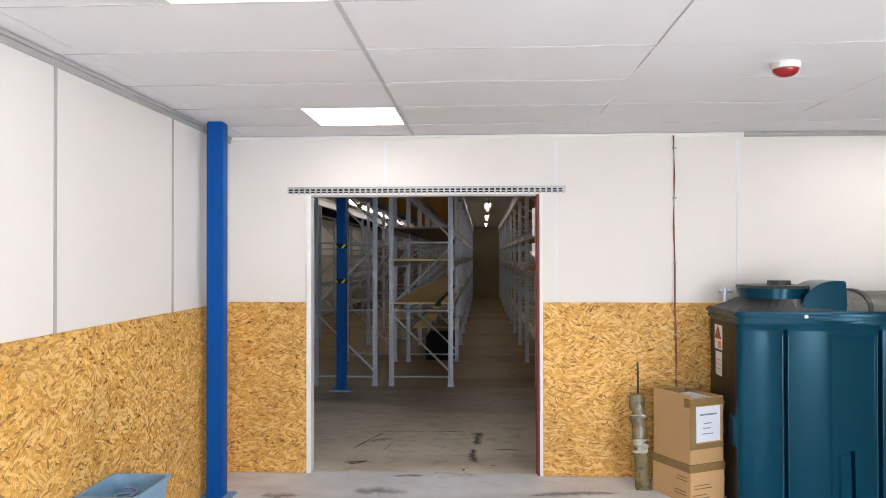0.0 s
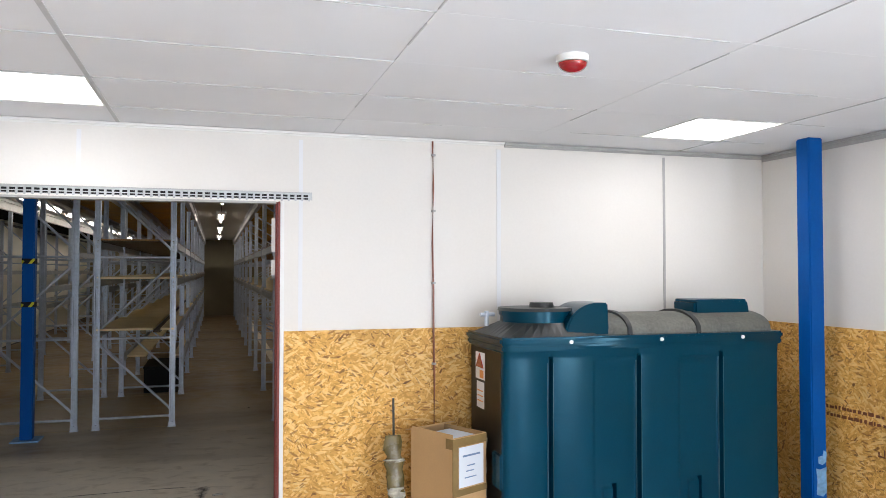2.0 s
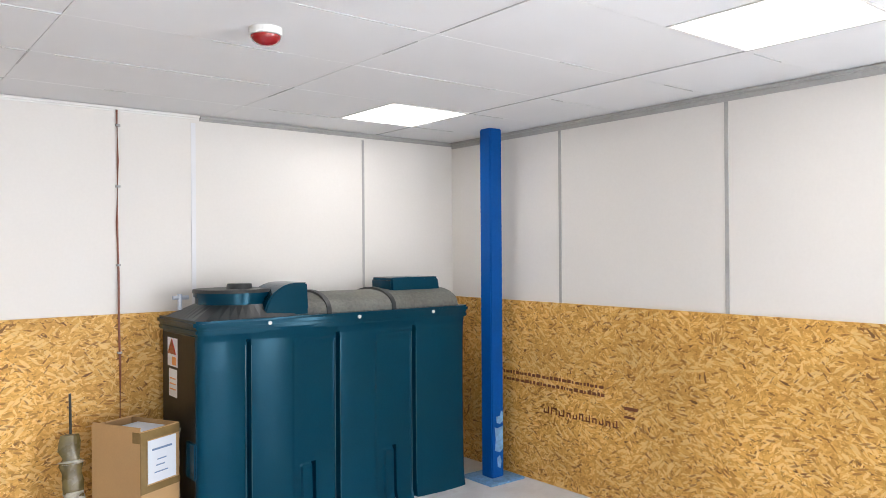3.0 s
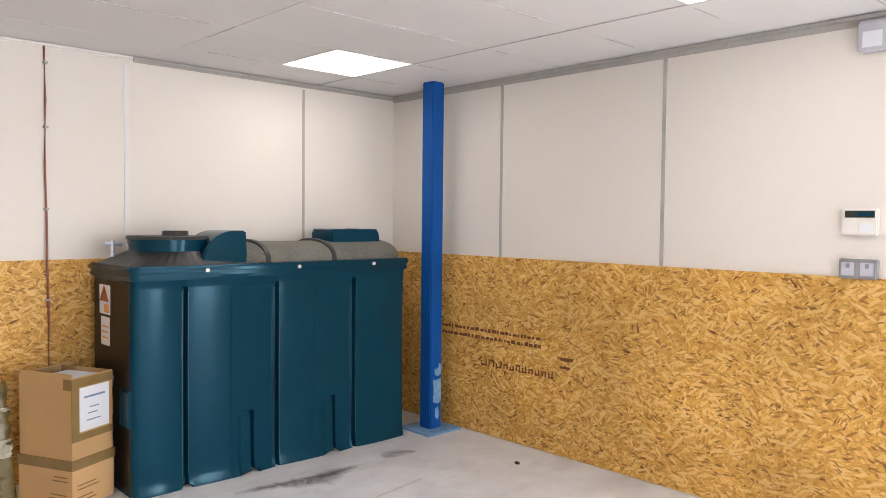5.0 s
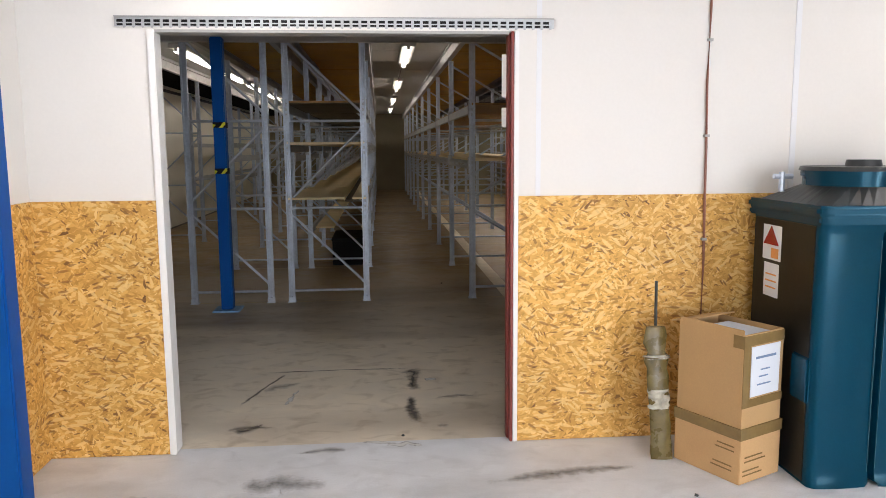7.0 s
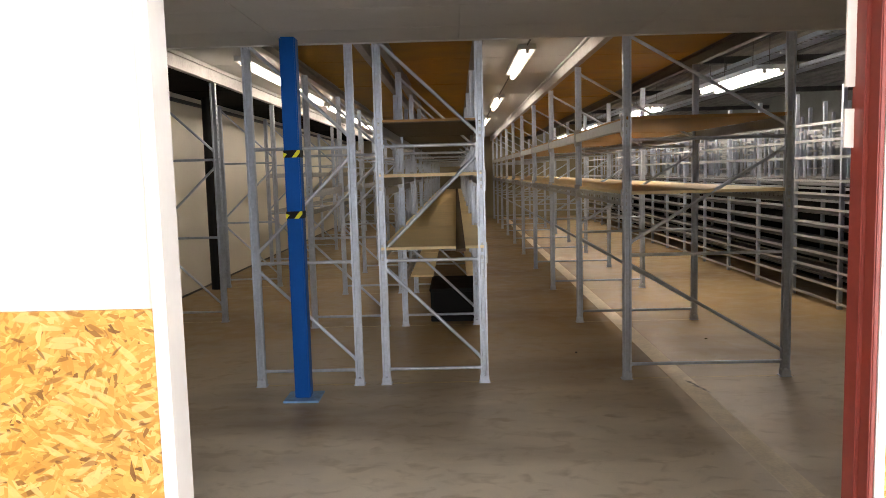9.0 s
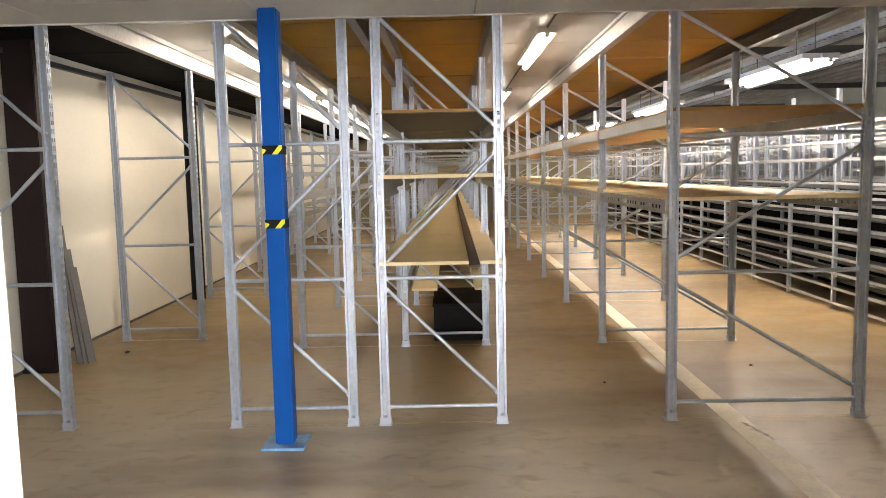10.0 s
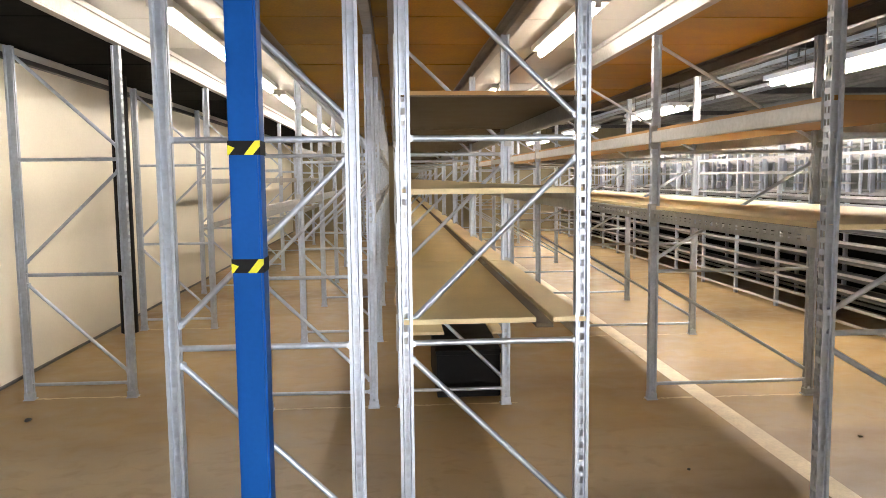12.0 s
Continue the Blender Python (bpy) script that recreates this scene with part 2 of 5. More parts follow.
FLOOR_STORE = concrete_material("store_concrete", (0.375, 0.26, 0.12), (0.14, 0.08, 0.03), 0.46, 0.85, 0.55, (0.48, 0.74), 0.6, ((0.80, 0.715, 0.585), 7.2, 10.8))
BLUE = material("blue_steel_paint", (0.001, 0.078, 0.33), 0.40, var=0.10, scale=4, bump=0.08, spec=0.12)
BLUEPALE = material("scuffed_blue_paint", (0.16, 0.34, 0.58), 0.55, var=0.35, scale=18)
GALV = material("galvanised_steel", (0.55, 0.615, 0.715), 0.45, metal=0.68, var=0.18, scale=9, bump=0.05, fine=45)
GALVBEAM = material("galvanised_beam", (0.46, 0.475, 0.49), 0.48, metal=0.6, var=0.2, scale=5, bump=0.1, fine=40)
DECKBEAM = material("deck_beam_steel", (0.40, 0.40, 0.40), 0.45, metal=0.5, var=0.25, scale=5, bump=0.1, fine=40)
CHIP_TOP = material("shelf_chipboard", (0.86, 0.72, 0.44), 0.6, var=0.12, scale=3, fine=150)
CHIP_UNDER = material("deck_chipboard", (0.41, 0.235, 0.02), 0.5, var=0.3, scale=2.6, fine=70, spec=0.2)
CHIP_SHELF = material("brown_chipboard", (0.36, 0.19, 0.055), 0.55, var=0.15, scale=3, fine=120)
SHADEWOOD = material("shade_dark_board", (0.085, 0.055, 0.024), 0.6, var=0.2)
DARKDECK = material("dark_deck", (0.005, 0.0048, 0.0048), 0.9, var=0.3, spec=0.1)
CREAM = material("cream_panel", (0.86, 0.825, 0.72), 0.45, var=0.06, scale=1.2)
CREAMCEIL = material("cream_ceiling", (0.50, 0.49, 0.47), 0.34, var=0.10, scale=1.6)
LOBBYCEIL = material("lobby_ceiling", (0.60, 0.595, 0.585), 0.75, var=0.05)
TANK = material("green_blue_plastic", (0.0004, 0.037, 0.072), 0.17, var=0.12, scale=2.0, bump=0.04, fine=130, spec=0.30, tint=(0.35, 0.75, 0.95))
TANKEDGE = material("pale_plastic_edge", (0.012, 0.085, 0.125), 0.35, var=0.3)
TANKTOP = material("dusty_plastic", (0.13, 0.132, 0.115), 0.6, var=0.45, scale=5)
TANKDARK = material("dark_plastic", (0.024, 0.027, 0.028), 0.42, var=0.2)
ENDSHADE = material("shaded_end_plastic", (0.010, 0.011, 0.011), 0.35, var=0.35, scale=4, spec=0.2)
CARD = material("cardboard", (0.50, 0.315, 0.145), 0.75, var=0.08, scale=5, bump=0.08, fine=160)
CARDPALE = material("pale_cardboard", (0.58, 0.36, 0.17), 0.75, var=0.08, scale=5, bump=0.08, fine=160)
TAPE = material("brown_tape", (0.24, 0.16, 0.065), 0.22, var=0.12, scale=14)
PAPER = material("paper", (0.72, 0.77, 0.84), 0.6, var=0.02)
INKBLUE = material("blue_ink", (0.16, 0.25, 0.42), 0.6, var=0.1)
STAMP = material("brown_stamp_ink", (0.17, 0.055, 0.02), 0.7, var=0.35, scale=40)
RED = material("red_paint", (0.22, 0.035, 0.026), 0.5, var=0.15)
REDLENS = material("red_lens", (0.30, 0.004, 0.008), 0.18, var=0.05, coat=0.5)
WHITEPLASTIC = material("white_plastic", (0.78, 0.78, 0.76), 0.35, var=0.02, bump=0)
GREYPLASTIC = material("grey_metal_clad", (0.32, 0.34, 0.37), 0.4, metal=0.3, var=0.08)
BLACK = material("black_rubber", (0.008, 0.008, 0.009), 0.6, var=0.2, spec=0.2)
YELLOW = material("yellow_tape", (0.72, 0.70, 0.03), 0.4, var=0.05)
COPPER = material("brown_cable", (0.25, 0.09, 0.055), 0.4, var=0.2, scale=30)
TUB = material("blue_grey_plastic", (0.20, 0.36, 0.52), 0.4, var=0.08)
WRAP = material("clear_wrap", (0.38, 0.37, 0.31), 0.14, var=0.55, scale=22, bump=0.9, fine=35)
OLIVE = material("olive_plastic_sleeve", (0.125, 0.095, 0.032), 0.28, var=0.45, scale=11, bump=0.6, fine=30)
LINE = material("worn_floor_line", (0.80, 0.72, 0.57), 0.6, var=0.2, scale=7)
ORANGE = material("orange_print", (0.75, 0.33, 0.10), 0.6)
STEELDARK = material("dark_roof_steel", (0.10, 0.10, 0.105), 0.45, metal=0.4, var=0.3)
ROOFSTEEL = material("ribbed_roof_steel", (0.36, 0.36, 0.37), 0.42, metal=0.4, var=0.35, scale=3)
TRAY = material("grey_tray_steel", (0.15, 0.152, 0.155), 0.45, metal=0.4, var=0.4, scale=3)
PALEWALL = material("pale_grey_wall", (0.25, 0.275, 0.27), 0.6, var=0.25, scale=2)
PLANK = material("weathered_plank", (0.17, 0.16, 0.15), 0.7, var=0.25, scale=10)
MAROON = material("dark_maroon_paint", (0.018, 0.009, 0.010), 0.5, var=0.3, spec=0.3)
PIRGREY = material("pale_grey_plastic", (0.50, 0.52, 0.60), 0.4, var=0.04)
BEIGE = material("beige_wall", (0.34, 0.30, 0.20), 0.7, var=0.1, scale=1.5)
SCUFF = material("floor_scuff", (0.15, 0.14, 0.13), 0.6, var=0.3, scale=14, worn=(1.0, 2.15, 0.62))
OILY = material("oily_scuff", (0.06, 0.05, 0.045), 0.45, var=0.3, scale=14, worn=(1.05, 2.0, 0.85))
CHALK = material("chalky_scrape", (0.82, 0.82, 0.80), 0.7, var=0.08, scale=16, worn=(1.5, 1.72, 0.8))
DUST = material("pale_dust", (0.60, 0.49, 0.31), 0.8, var=0.15, scale=18, worn=(1.36, 1.52, 0.95))
SCREEN = material("dark_display", (0.02, 0.03, 0.025), 0.2, var=0.1)
PANEL = glow("light_panel", (1.0, 0.985, 0.95), PANEL_GLOW)
TUBE = glow("fluorescent_tube", (1.0, 0.93, 0.80), TUBE_GLOW)
FARTUBE = glow("bright_fluorescent_tube", (1.0, 0.94, 0.84), FAR_GLOW)


# ---- building blocks ----
def box(bm, x0, x1, y0, y1, z0, z1):
    v = [bm.verts.new((x, y, z)) for x in (x0, x1) for y in (y0, y1) for z in (z0, z1)]
    for f in ((0, 1, 3, 2), (4, 6, 7, 5), (0, 4, 5, 1), (2, 3, 7, 6), (0, 2, 6, 4), (1, 5, 7, 3)):
        bm.faces.new([v[i] for i in f])
    return v


def rod(bm, a, b, r, sides=8, r2=None):
    """A round bar from a to b."""
    a, b = Vector(a), Vector(b)
    d = b - a
    m = Matrix.Translation((a + b) / 2) @ d.to_track_quat("Z", "Y").to_matrix().to_4x4()
    bmesh.ops.create_cone(bm, cap_ends=True, segments=sides, radius1=r, radius2=r if r2 is None else r2, depth=d.length, matrix=m)


def bar(bm, a, b, w, h):
    """A rectangular bar from a to b; h lies upright."""
    a, b = Vector(a), Vector(b)
    d = (b - a)
    m = Matrix.Translation((a + b) / 2) @ d.to_track_quat("X", "Z").to_matrix().to_4x4() @ Matrix.Diagonal((d.length, w, h, 1))
    bmesh.ops.create_cube(bm, size=1, matrix=m)


def tube(bm, pts, r, sides=8):
    """A bent round bar through points, in one skin."""
    pts = [Vector(p) for p in pts]
    rings = []
    for i, p in enumerate(pts):
        d = (pts[min(i + 1, len(pts) - 1)] - pts[max(i - 1, 0)]).normalized()
        m = d.to_track_quat("Z", "Y").to_matrix()
        rings.append([bm.verts.new(p + m @ Vector((r * math.cos(math.tau * k / sides), r * math.sin(math.tau * k / sides), 0))) for k in range(sides)])
    for r0, r1 in zip(rings, rings[1:]):
        for k in range(sides):
            bm.faces.new((r0[k], r0[(k + 1) % sides], r1[(k + 1) % sides], r1[k]))
    bm.faces.new(rings[0][::-1])
    bm.faces.new(rings[-1])


def prism(bm, outline, z0, z1, axis="z", inset=0.0):
    """An outline drawn up from z0 to z1 along an axis (x: outline is y, z; y: outline is x, z)."""
    def put(p, q, h):
        return {"z": (p, q, h), "x": (h, p, q), "y": (p, h, q)}[axis]
    lo = [bm.verts.new(put(p, q, z0)) for p, q in outline]
    hi = [bm.verts.new(put(p, q, z1)) for p, q in outline]
    n = len(outline)
    for i in range(n):
        bm.faces.new((lo[i], lo[(i + 1) % n], hi[(i + 1) % n], hi[i]))
    bm.faces.new(lo[::-1])
    bm.faces.new(hi)
    bmesh.ops.recalc_face_normals(bm, faces=bm.faces)


def mesh_of(name, bm, mat, bevel=0.0, smooth=False):
    bmesh.ops.recalc_face_normals(bm, faces=bm.faces)
    if bevel:
        edges = [e for e in bm.edges if len(e.link_faces) == 2 and e.calc_face_angle(0) > 0.6]
        bmesh.ops.bevel(bm, geom=edges, offset=bevel, segments=2, affect="EDGES", clamp_overlap=True)
    me = bpy.data.meshes.new(name)
    bm.to_mesh(me)
    bm.free()
    me.materials.append(mat)
    if smooth:
        for p in me.polygons:
            p.use_smooth = True
        me.set_sharp_from_angle(angle=radians(40))
    return me


def part(name, bm, mat, parent, label="", bevel=0.0, smooth=False):
    me = bm if isinstance(bm, bpy.types.Mesh) else mesh_of(name, bm, mat, bevel, smooth)
    ob = new(name, me)
    ob.parent = parent
    return tagged(ob, label)


def thing(name, label, category, group="", kind="", at=(0, 0, 0), turn=0):
    ob = new(name)
    ob.empty_display_size = 0.1
    ob.matrix_world = pose(*at, 0, 0, turn)
    return tagged(ob, label, category, group, kind)


def solid(name, bm, mat, label, category, group="", kind="", bevel=0.0, smooth=False):
    return tagged(new(name, mesh_of(name, bm, mat, bevel, smooth)), label, category, group, kind)


def boxed(*boxes):
    bm = bmesh.new()
    for b in boxes:
        box(bm, *b)
    return bm


# ---- the room ----
DOOR_L, DOOR_R, DOOR_H, WALL_T = -1.29, 0.34, 1.985, 0.085
STORE_W, STORE_E, STORE_N = -4.17, 6.6, 28.5
FRONT = 8.97
BAY = 2.08
structure = dict(kind="structure")

solid("floor", boxed((ROOM_W - 0.1, ROOM_E + 0.1, ROOM_S - 0.1, ROOM_N + 0.05, -0.1, 0)), FLOOR_ROOM,
      "light grey worn concrete floor with dark scuffs", "floor", **structure)
solid("floor_store", boxed((STORE_W - 0.1, STORE_E + 0.1, ROOM_N + 0.05, STORE_N + 0.1, -0.1, 0)), FLOOR_STORE,
      "dusty tan brown concrete floor of the store", "floor", **structure)
solid("ground", boxed((-90, ROOM_E + 0.1, -90, ROOM_S - 0.2, -0.3, -0.06), (STORE_E + 0.2, 120, -90, 90, -0.3, -0.06), (ROOM_E + 0.1, STORE_E + 0.2, -90, ROOM_N - 0.1, -0.3, -0.06)), FLOOR_ROOM, "grey concrete yard outside the room", "ground", **structure)

Z1 = ROOM_H + 0.25
solid("wall_north", boxed((STORE_W, DOOR_L, ROOM_N, ROOM_N + WALL_T, 0, 3.2), (DOOR_R, STORE_E, ROOM_N, ROOM_N + WALL_T, 0, 3.2),
      (DOOR_L, DOOR_R, ROOM_N, ROOM_N + WALL_T, DOOR_H, 3.2)), WHITE, "white panelled wall with a wide doorway", "wall", **structure)
solid("wall_west", boxed((ROOM_W - 0.1, ROOM_W, ROOM_S, ROOM_N, 0, Z1)), WHITE, "white panelled wall", "wall", **structure)
solid("wall_east", boxed((ROOM_E, ROOM_E + 0.1, ROOM_S, -2.3, 0, Z1), (ROOM_E, ROOM_E + 0.1, -0.1, ROOM_N, 0, Z1), (ROOM_E, ROOM_E + 0.1, -2.3, -0.1, 2.2, Z1)), WHITE, "white panelled wall with an open loading doorway", "wall", **structure)
solid("wall_south", boxed((ROOM_W - 0.1, -0.6, ROOM_S - 0.1, ROOM_S, 0, Z1), (1.8, ROOM_E + 0.1, ROOM_S - 0.1, ROOM_S, 0, Z1),
      (-0.6, 1.8, ROOM_S - 0.1, ROOM_S, 0, 0.8), (-0.6, 1.8, ROOM_S - 0.1, ROOM_S, 2.1, Z1)), WHITE, "white wall with a wide window opening", "wall", **structure)

# ceiling tiles of 1.2 by 0.6 m hung in thin bars, with openings for the light panels
LAMPS = ((-1.125, 4.33), (-1.125, 1.93), (2.48, 4.33), (2.48, 1.93))


def ceiling_room():
    bm = bmesh.new()
    rng = random.Random(4)
    gx = [-1.75 + 1.2 * k for k in range(5)]
    xs = [ROOM_W] + gx + [ROOM_E]
    ys = sorted([4.93 - 0.6 * k for k in range(13)] + [ROOM_N, ROOM_S])
    ys = [y for y in ys if ROOM_S <= y <= ROOM_N]
    for i in range(len(xs) - 1):
        for j in range(len(ys) - 1):
            x0, x1, y0, y1 = xs[i], xs[i + 1], ys[j], ys[j + 1]
            g = rng.choice((0.0008, 0.0016, 0.0024))
            gy = rng.choice((0.002, 0.003, 0.004)) if x0 < 0.6 else rng.choice((0.0006, 0.0012, 0.003))
            lamp = [a for a in LAMPS if x0 - 0.01 <= a[0] < x1 and abs(a[1] - y0) < 0.02]
            if lamp:
                x1 = lamp[0][0] + 0.002
            if x1 - x0 < 0.02:
                continue
            t = rng.uniform(-0.0004, 0.0004)
            box(bm, x0 + g, x1 - g, y0 + gy, y1 - gy, ROOM_H + t, ROOM_H + 0.03)
    return bm


solid("ceiling", ceiling_room(), TILE, "white suspended ceiling of large tiles", "ceiling", **structure)
solid("ceiling_void", boxed((ROOM_W, ROOM_E, ROOM_S, ROOM_N, ROOM_H + 0.06, ROOM_H + 0.09)), STEELDARK, "dark soffit above the ceiling tiles", "ceiling", **structure)
bars = bmesh.new()
for gx, w in ((-0.55, 0.010), (3.05, 0.005)):
    box(bars, gx - w, gx + w, ROOM_S, ROOM_N, ROOM_H - 0.004, ROOM_H + 0.02)
rng = random.Random(9)
for k in range(12):
    y = 4.93 - 0.6 * k
    box(bars, ROOM_W, 0.65, y - 0.0025, y + 0.0025, ROOM_H - 0.0035, ROOM_H + 0.02)
    for x0, x1 in ((0.65, 1.85), (1.85, 3.04), (3.06, ROOM_E)):
        a, b = sorted((rng.uniform(x0, x1), rng.uniform(x0, x1)))
        box(bars, a, b, y - 0.002, y + 0.002, ROOM_H - 0.0035, ROOM_H + 0.02)
for gx in (0.65, 1.85):
    for y0, y1 in ((2.3, 3.1), (3.25, 3.5), (4.3, 4.6)):
        box(bars, gx - 0.003, gx + 0.003, y0, y1, ROOM_H - 0.0035, ROOM_H + 0.02)
solid("ceiling_bars", bars, TBAR, "thin grey ceiling bars between tiles", "trim", **structure)

for lx, ly in LAMPS:
    lamp = thing("ceiling_light", "square white light panel set in the ceiling", "ceiling light", "ceiling light panels", at=(lx + 0.285, ly + 0.3, ROOM_H))
    part("frame", boxed((-0.283, 0.283, -0.298, -0.285, -0.004, 0.02), (-0.283, 0.283, 0.285, 0.298, -0.004, 0.02), (-0.283, -0.272, -0.285, 0.285, -0.004, 0.02), (0.272, 0.283, -0.285, 0.285, -0.004, 0.02)), WHITEPLASTIC, lamp)
    part("diffuser", boxed((-0.272, 0.272, -0.285, 0.285, 0.004, 0.012)), PANEL, lamp, "glowing white diffuser")

# grey angle along the top of the walls
trim = bmesh.new()
for z0, z1, d in ((ROOM_H - 0.022, ROOM_H - 0.004, 0.022), (ROOM_H - 0.05, ROOM_H - 0.022, 0.008)):
    box(trim, ROOM_W, ROOM_W + d, ROOM_S, ROOM_N - d, z0, z1)
    box(trim, ROOM_E - d, ROOM_E, ROOM_S, ROOM_N - d, z0, z1)
    box(trim, 1.76, ROOM_E, ROOM_N - d, ROOM_N, max(z0, ROOM_H - 0.034), z1)
solid("trim_ceiling", trim, GREYTRIM, "grey metal angle along the top of the walls", "trim", **structure)

solid("trim_ceiling_north", boxed((ROOM_W + 0.022, 1.755, ROOM_N - 0.02, ROOM_N, ROOM_H - 0.018, ROOM_H - 0.004), (ROOM_W + 0.022, 1.755, ROOM_N - 0.006, ROOM_N, ROOM_H - 0.028, ROOM_H - 0.018)), WHITEPLASTIC, "white angle along the top of the wall", "trim", **structure)
# cover strips between the white boards
strips = bmesh.new()
box(strips, 1.706, 1.734, ROOM_N - 0.004, ROOM_N, 1.22, ROOM_H - 0.05)
for x in (0.46, -0.75):
    box(strips, x - 0.012, x + 0.012, ROOM_N - 0.002, ROOM_N, 2.06 if x < 0.4 else 1.22, ROOM_H - 0.05)
solid("trim_strips_north", strips, TILE, "pale cover strips between wall boards", "trim", **structure)
strips = bmesh.new()
box(strips, 2.931, 2.949, ROOM_N - 0.004, ROOM_N, 1.22, ROOM_H - 0.05)
for y in (4.24, 3.04, 1.82, 0.62):
    box(strips, ROOM_E - 0.005, ROOM_E, y - 0.011, y + 0.011, 1.22, ROOM_H - 0.05)
for y in (4.36, 3.14, 1.94, 0.74):
    box(strips, ROOM_W, ROOM_W + 0.005, y - 0.010, y + 0.010, 1.22, ROOM_H - 0.05)
solid("trim_strips", strips, GREYTRIM, "grey cover strips between wall boards", "trim", **structure)


def osb_run(name, axis, a, b, fixed, side):
    """Boards 2.44 m long and 1.22 m high along a wall, with tight joints."""
    wall = thing(name, "strand board cladding on the lower wall", "wall cladding", kind="structure")
    p = a
    while p < b - 0.01:
        q = min(p + 2.44, b)
        d0, d1 = sorted((fixed, fixed + side * 0.014))
        bm = boxed((p + 0.0003, q - 0.0003, d0, d1, 0.003, 1.22) if axis == "x" else (d0, d1, p + 0.0003, q - 0.0003, 0.003, 1.22))
        part("board", bm, OSB, wall)
        p = q


osb_run("cladding_north_a", "x", ROOM_W + 0.014, DOOR_L - 0.029, ROOM_N, -1)
osb_run("cladding_north_b", "x", DOOR_R + 0.024, ROOM_E - 0.014, ROOM_N, -1)
osb_run("cladding_west", "y", ROOM_S, ROOM_N, ROOM_W, 1)
osb_run("cladding_east", "y", -0.1, ROOM_N, ROOM_E, -1)

# doorway linings
frame_ob = thing("door_frame", "white lined doorway with a red steel edge on one jamb", "door frame", kind="structure")
part("jamb", boxed((DOOR_L - 0.028, DOOR_L + 0.004, ROOM_N - 0.02, ROOM_N + WALL_T + 0.004, 0, DOOR_H)), JAMB, frame_ob, bevel=0.004)
part("jamb", boxed((DOOR_R + 0.001, DOOR_R + 0.023, ROOM_N - 0.02, ROOM_N - 0.001, 0, DOOR_H)), JAMB, frame_ob, bevel=0.003)
part("edge", boxed((DOOR_R - 0.014, DOOR_R, ROOM_N - 0.016, ROOM_N + 0.03, 0, DOOR_H), (DOOR_R - 0.022, DOOR_R, ROOM_N + 0.03, ROOM_N + WALL_T + 0.004, 0, DOOR_H)), RED, frame_ob, "dark red steel edge", bevel=0.003)
part("head", boxed((DOOR_L + 0.004, DOOR_R - 0.022, ROOM_N - 0.004, ROOM_N + WALL_T + 0.004, DOOR_H - 0.012, DOOR_H)), GREYTRIM, frame_ob)

for z0, z1 in ((1.69, 1.89), (1.55, 1.64)):
    part("notice", boxed((DOOR_R - 0.044, DOOR_R - 0.022, ROOM_N + WALL_T - 0.01, ROOM_N + WALL_T - 0.004, z0, z1)), WHITEPLASTIC, frame_ob, "small white notice on the jamb")

# slotted rail over the doorway
rail = thing("curtain_rail", "slotted galvanised strip-curtain rail over the doorway", "rail", at=(0, ROOM_N, 0))
part("backing", boxed((-1.455, 0.525, -0.004, -0.001, 1.999, 2.034)), BLACK, rail)
sheet = bmesh.new()
xs = [-1.455]
for k in range(49):
    xs += [-1.445 + 0.04 * k, -1.418 + 0.04 * k]
xs.append(0.525)
zs = (1.996, 2.000, 2.009, 2.015, 2.027, 2.038)
grid = [[sheet.verts.new((x, -0.012, z)) for z in zs] for x in xs]
for i in range(len(xs) - 1):
    for j in range(len(zs) - 1):
        if not (i % 2 and j in (1, 3)):
            sheet.faces.new((grid[i][j], grid[i + 1][j], grid[i + 1][j + 1], grid[i][j + 1]))
part("slotted_plate", sheet, GALVBEAM, rail)
part("flange", boxed((-1.455, 0.525, -0.020, -0.001, 2.038, 2.042)), GREYTRIM, rail)
hook_mesh = mesh_of("hook", boxed((-0.006, 0.006, -0.017, -0.012, 1.990, 2.012)), GALVBEAM, bevel=0.002)
for k in range(49):
    h = part("hook", hook_mesh, GALVBEAM, rail)
    h.location.x = -1.412 + k * 0.04


# ---- columns ----
def column(x, y, h, w, plate, label):
    c = thing("steel_column", label, "column", at=(x, y, 0))
    part("shaft", boxed((-w / 2, w / 2, -w / 2, w / 2, 0.012, h)), BLUE, c, bevel=0.008)
    if plate:
        part("base_plate", boxed((-plate, plate, -plate, plate, 0, 0.014)), BLUEPALE, c, "scuffed pale blue base plate", bevel=0.002)
    return c


column(-1.762, 4.78, ROOM_H, 0.105, 0.10, "blue painted square steel column by the wall")
col_e = column(3.555, 4.70, ROOM_H, 0.11, 0.155, "blue painted square steel column with scraped paint")
for outline in (((-0.028, 0.20), (0.02, 0.185), (0.048, 0.21), (0.046, 0.33), (0.05, 0.365), (0.0, 0.352), (-0.03, 0.36), (-0.022, 0.28)),
                ((-0.012, 0.39), (0.018, 0.378), (0.046, 0.395), (0.05, 0.455), (0.028, 0.468), (0.02, 0.435), (-0.016, 0.43)),
                ((-0.004, 0.09), (0.02, 0.075), (0.03, 0.12), (0.018, 0.165), (-0.01, 0.15))):
    b = bmesh.new()
    prism(b, outline, -0.0565, -0.0555, "y")
    part("scrape", b, BLUEPALE, col_e, "paint scraped to pale blue")
col_s = column(-1.69, 8.69, 2.42, 0.105, 0.12, "blue painted square steel column with hazard tape bands")
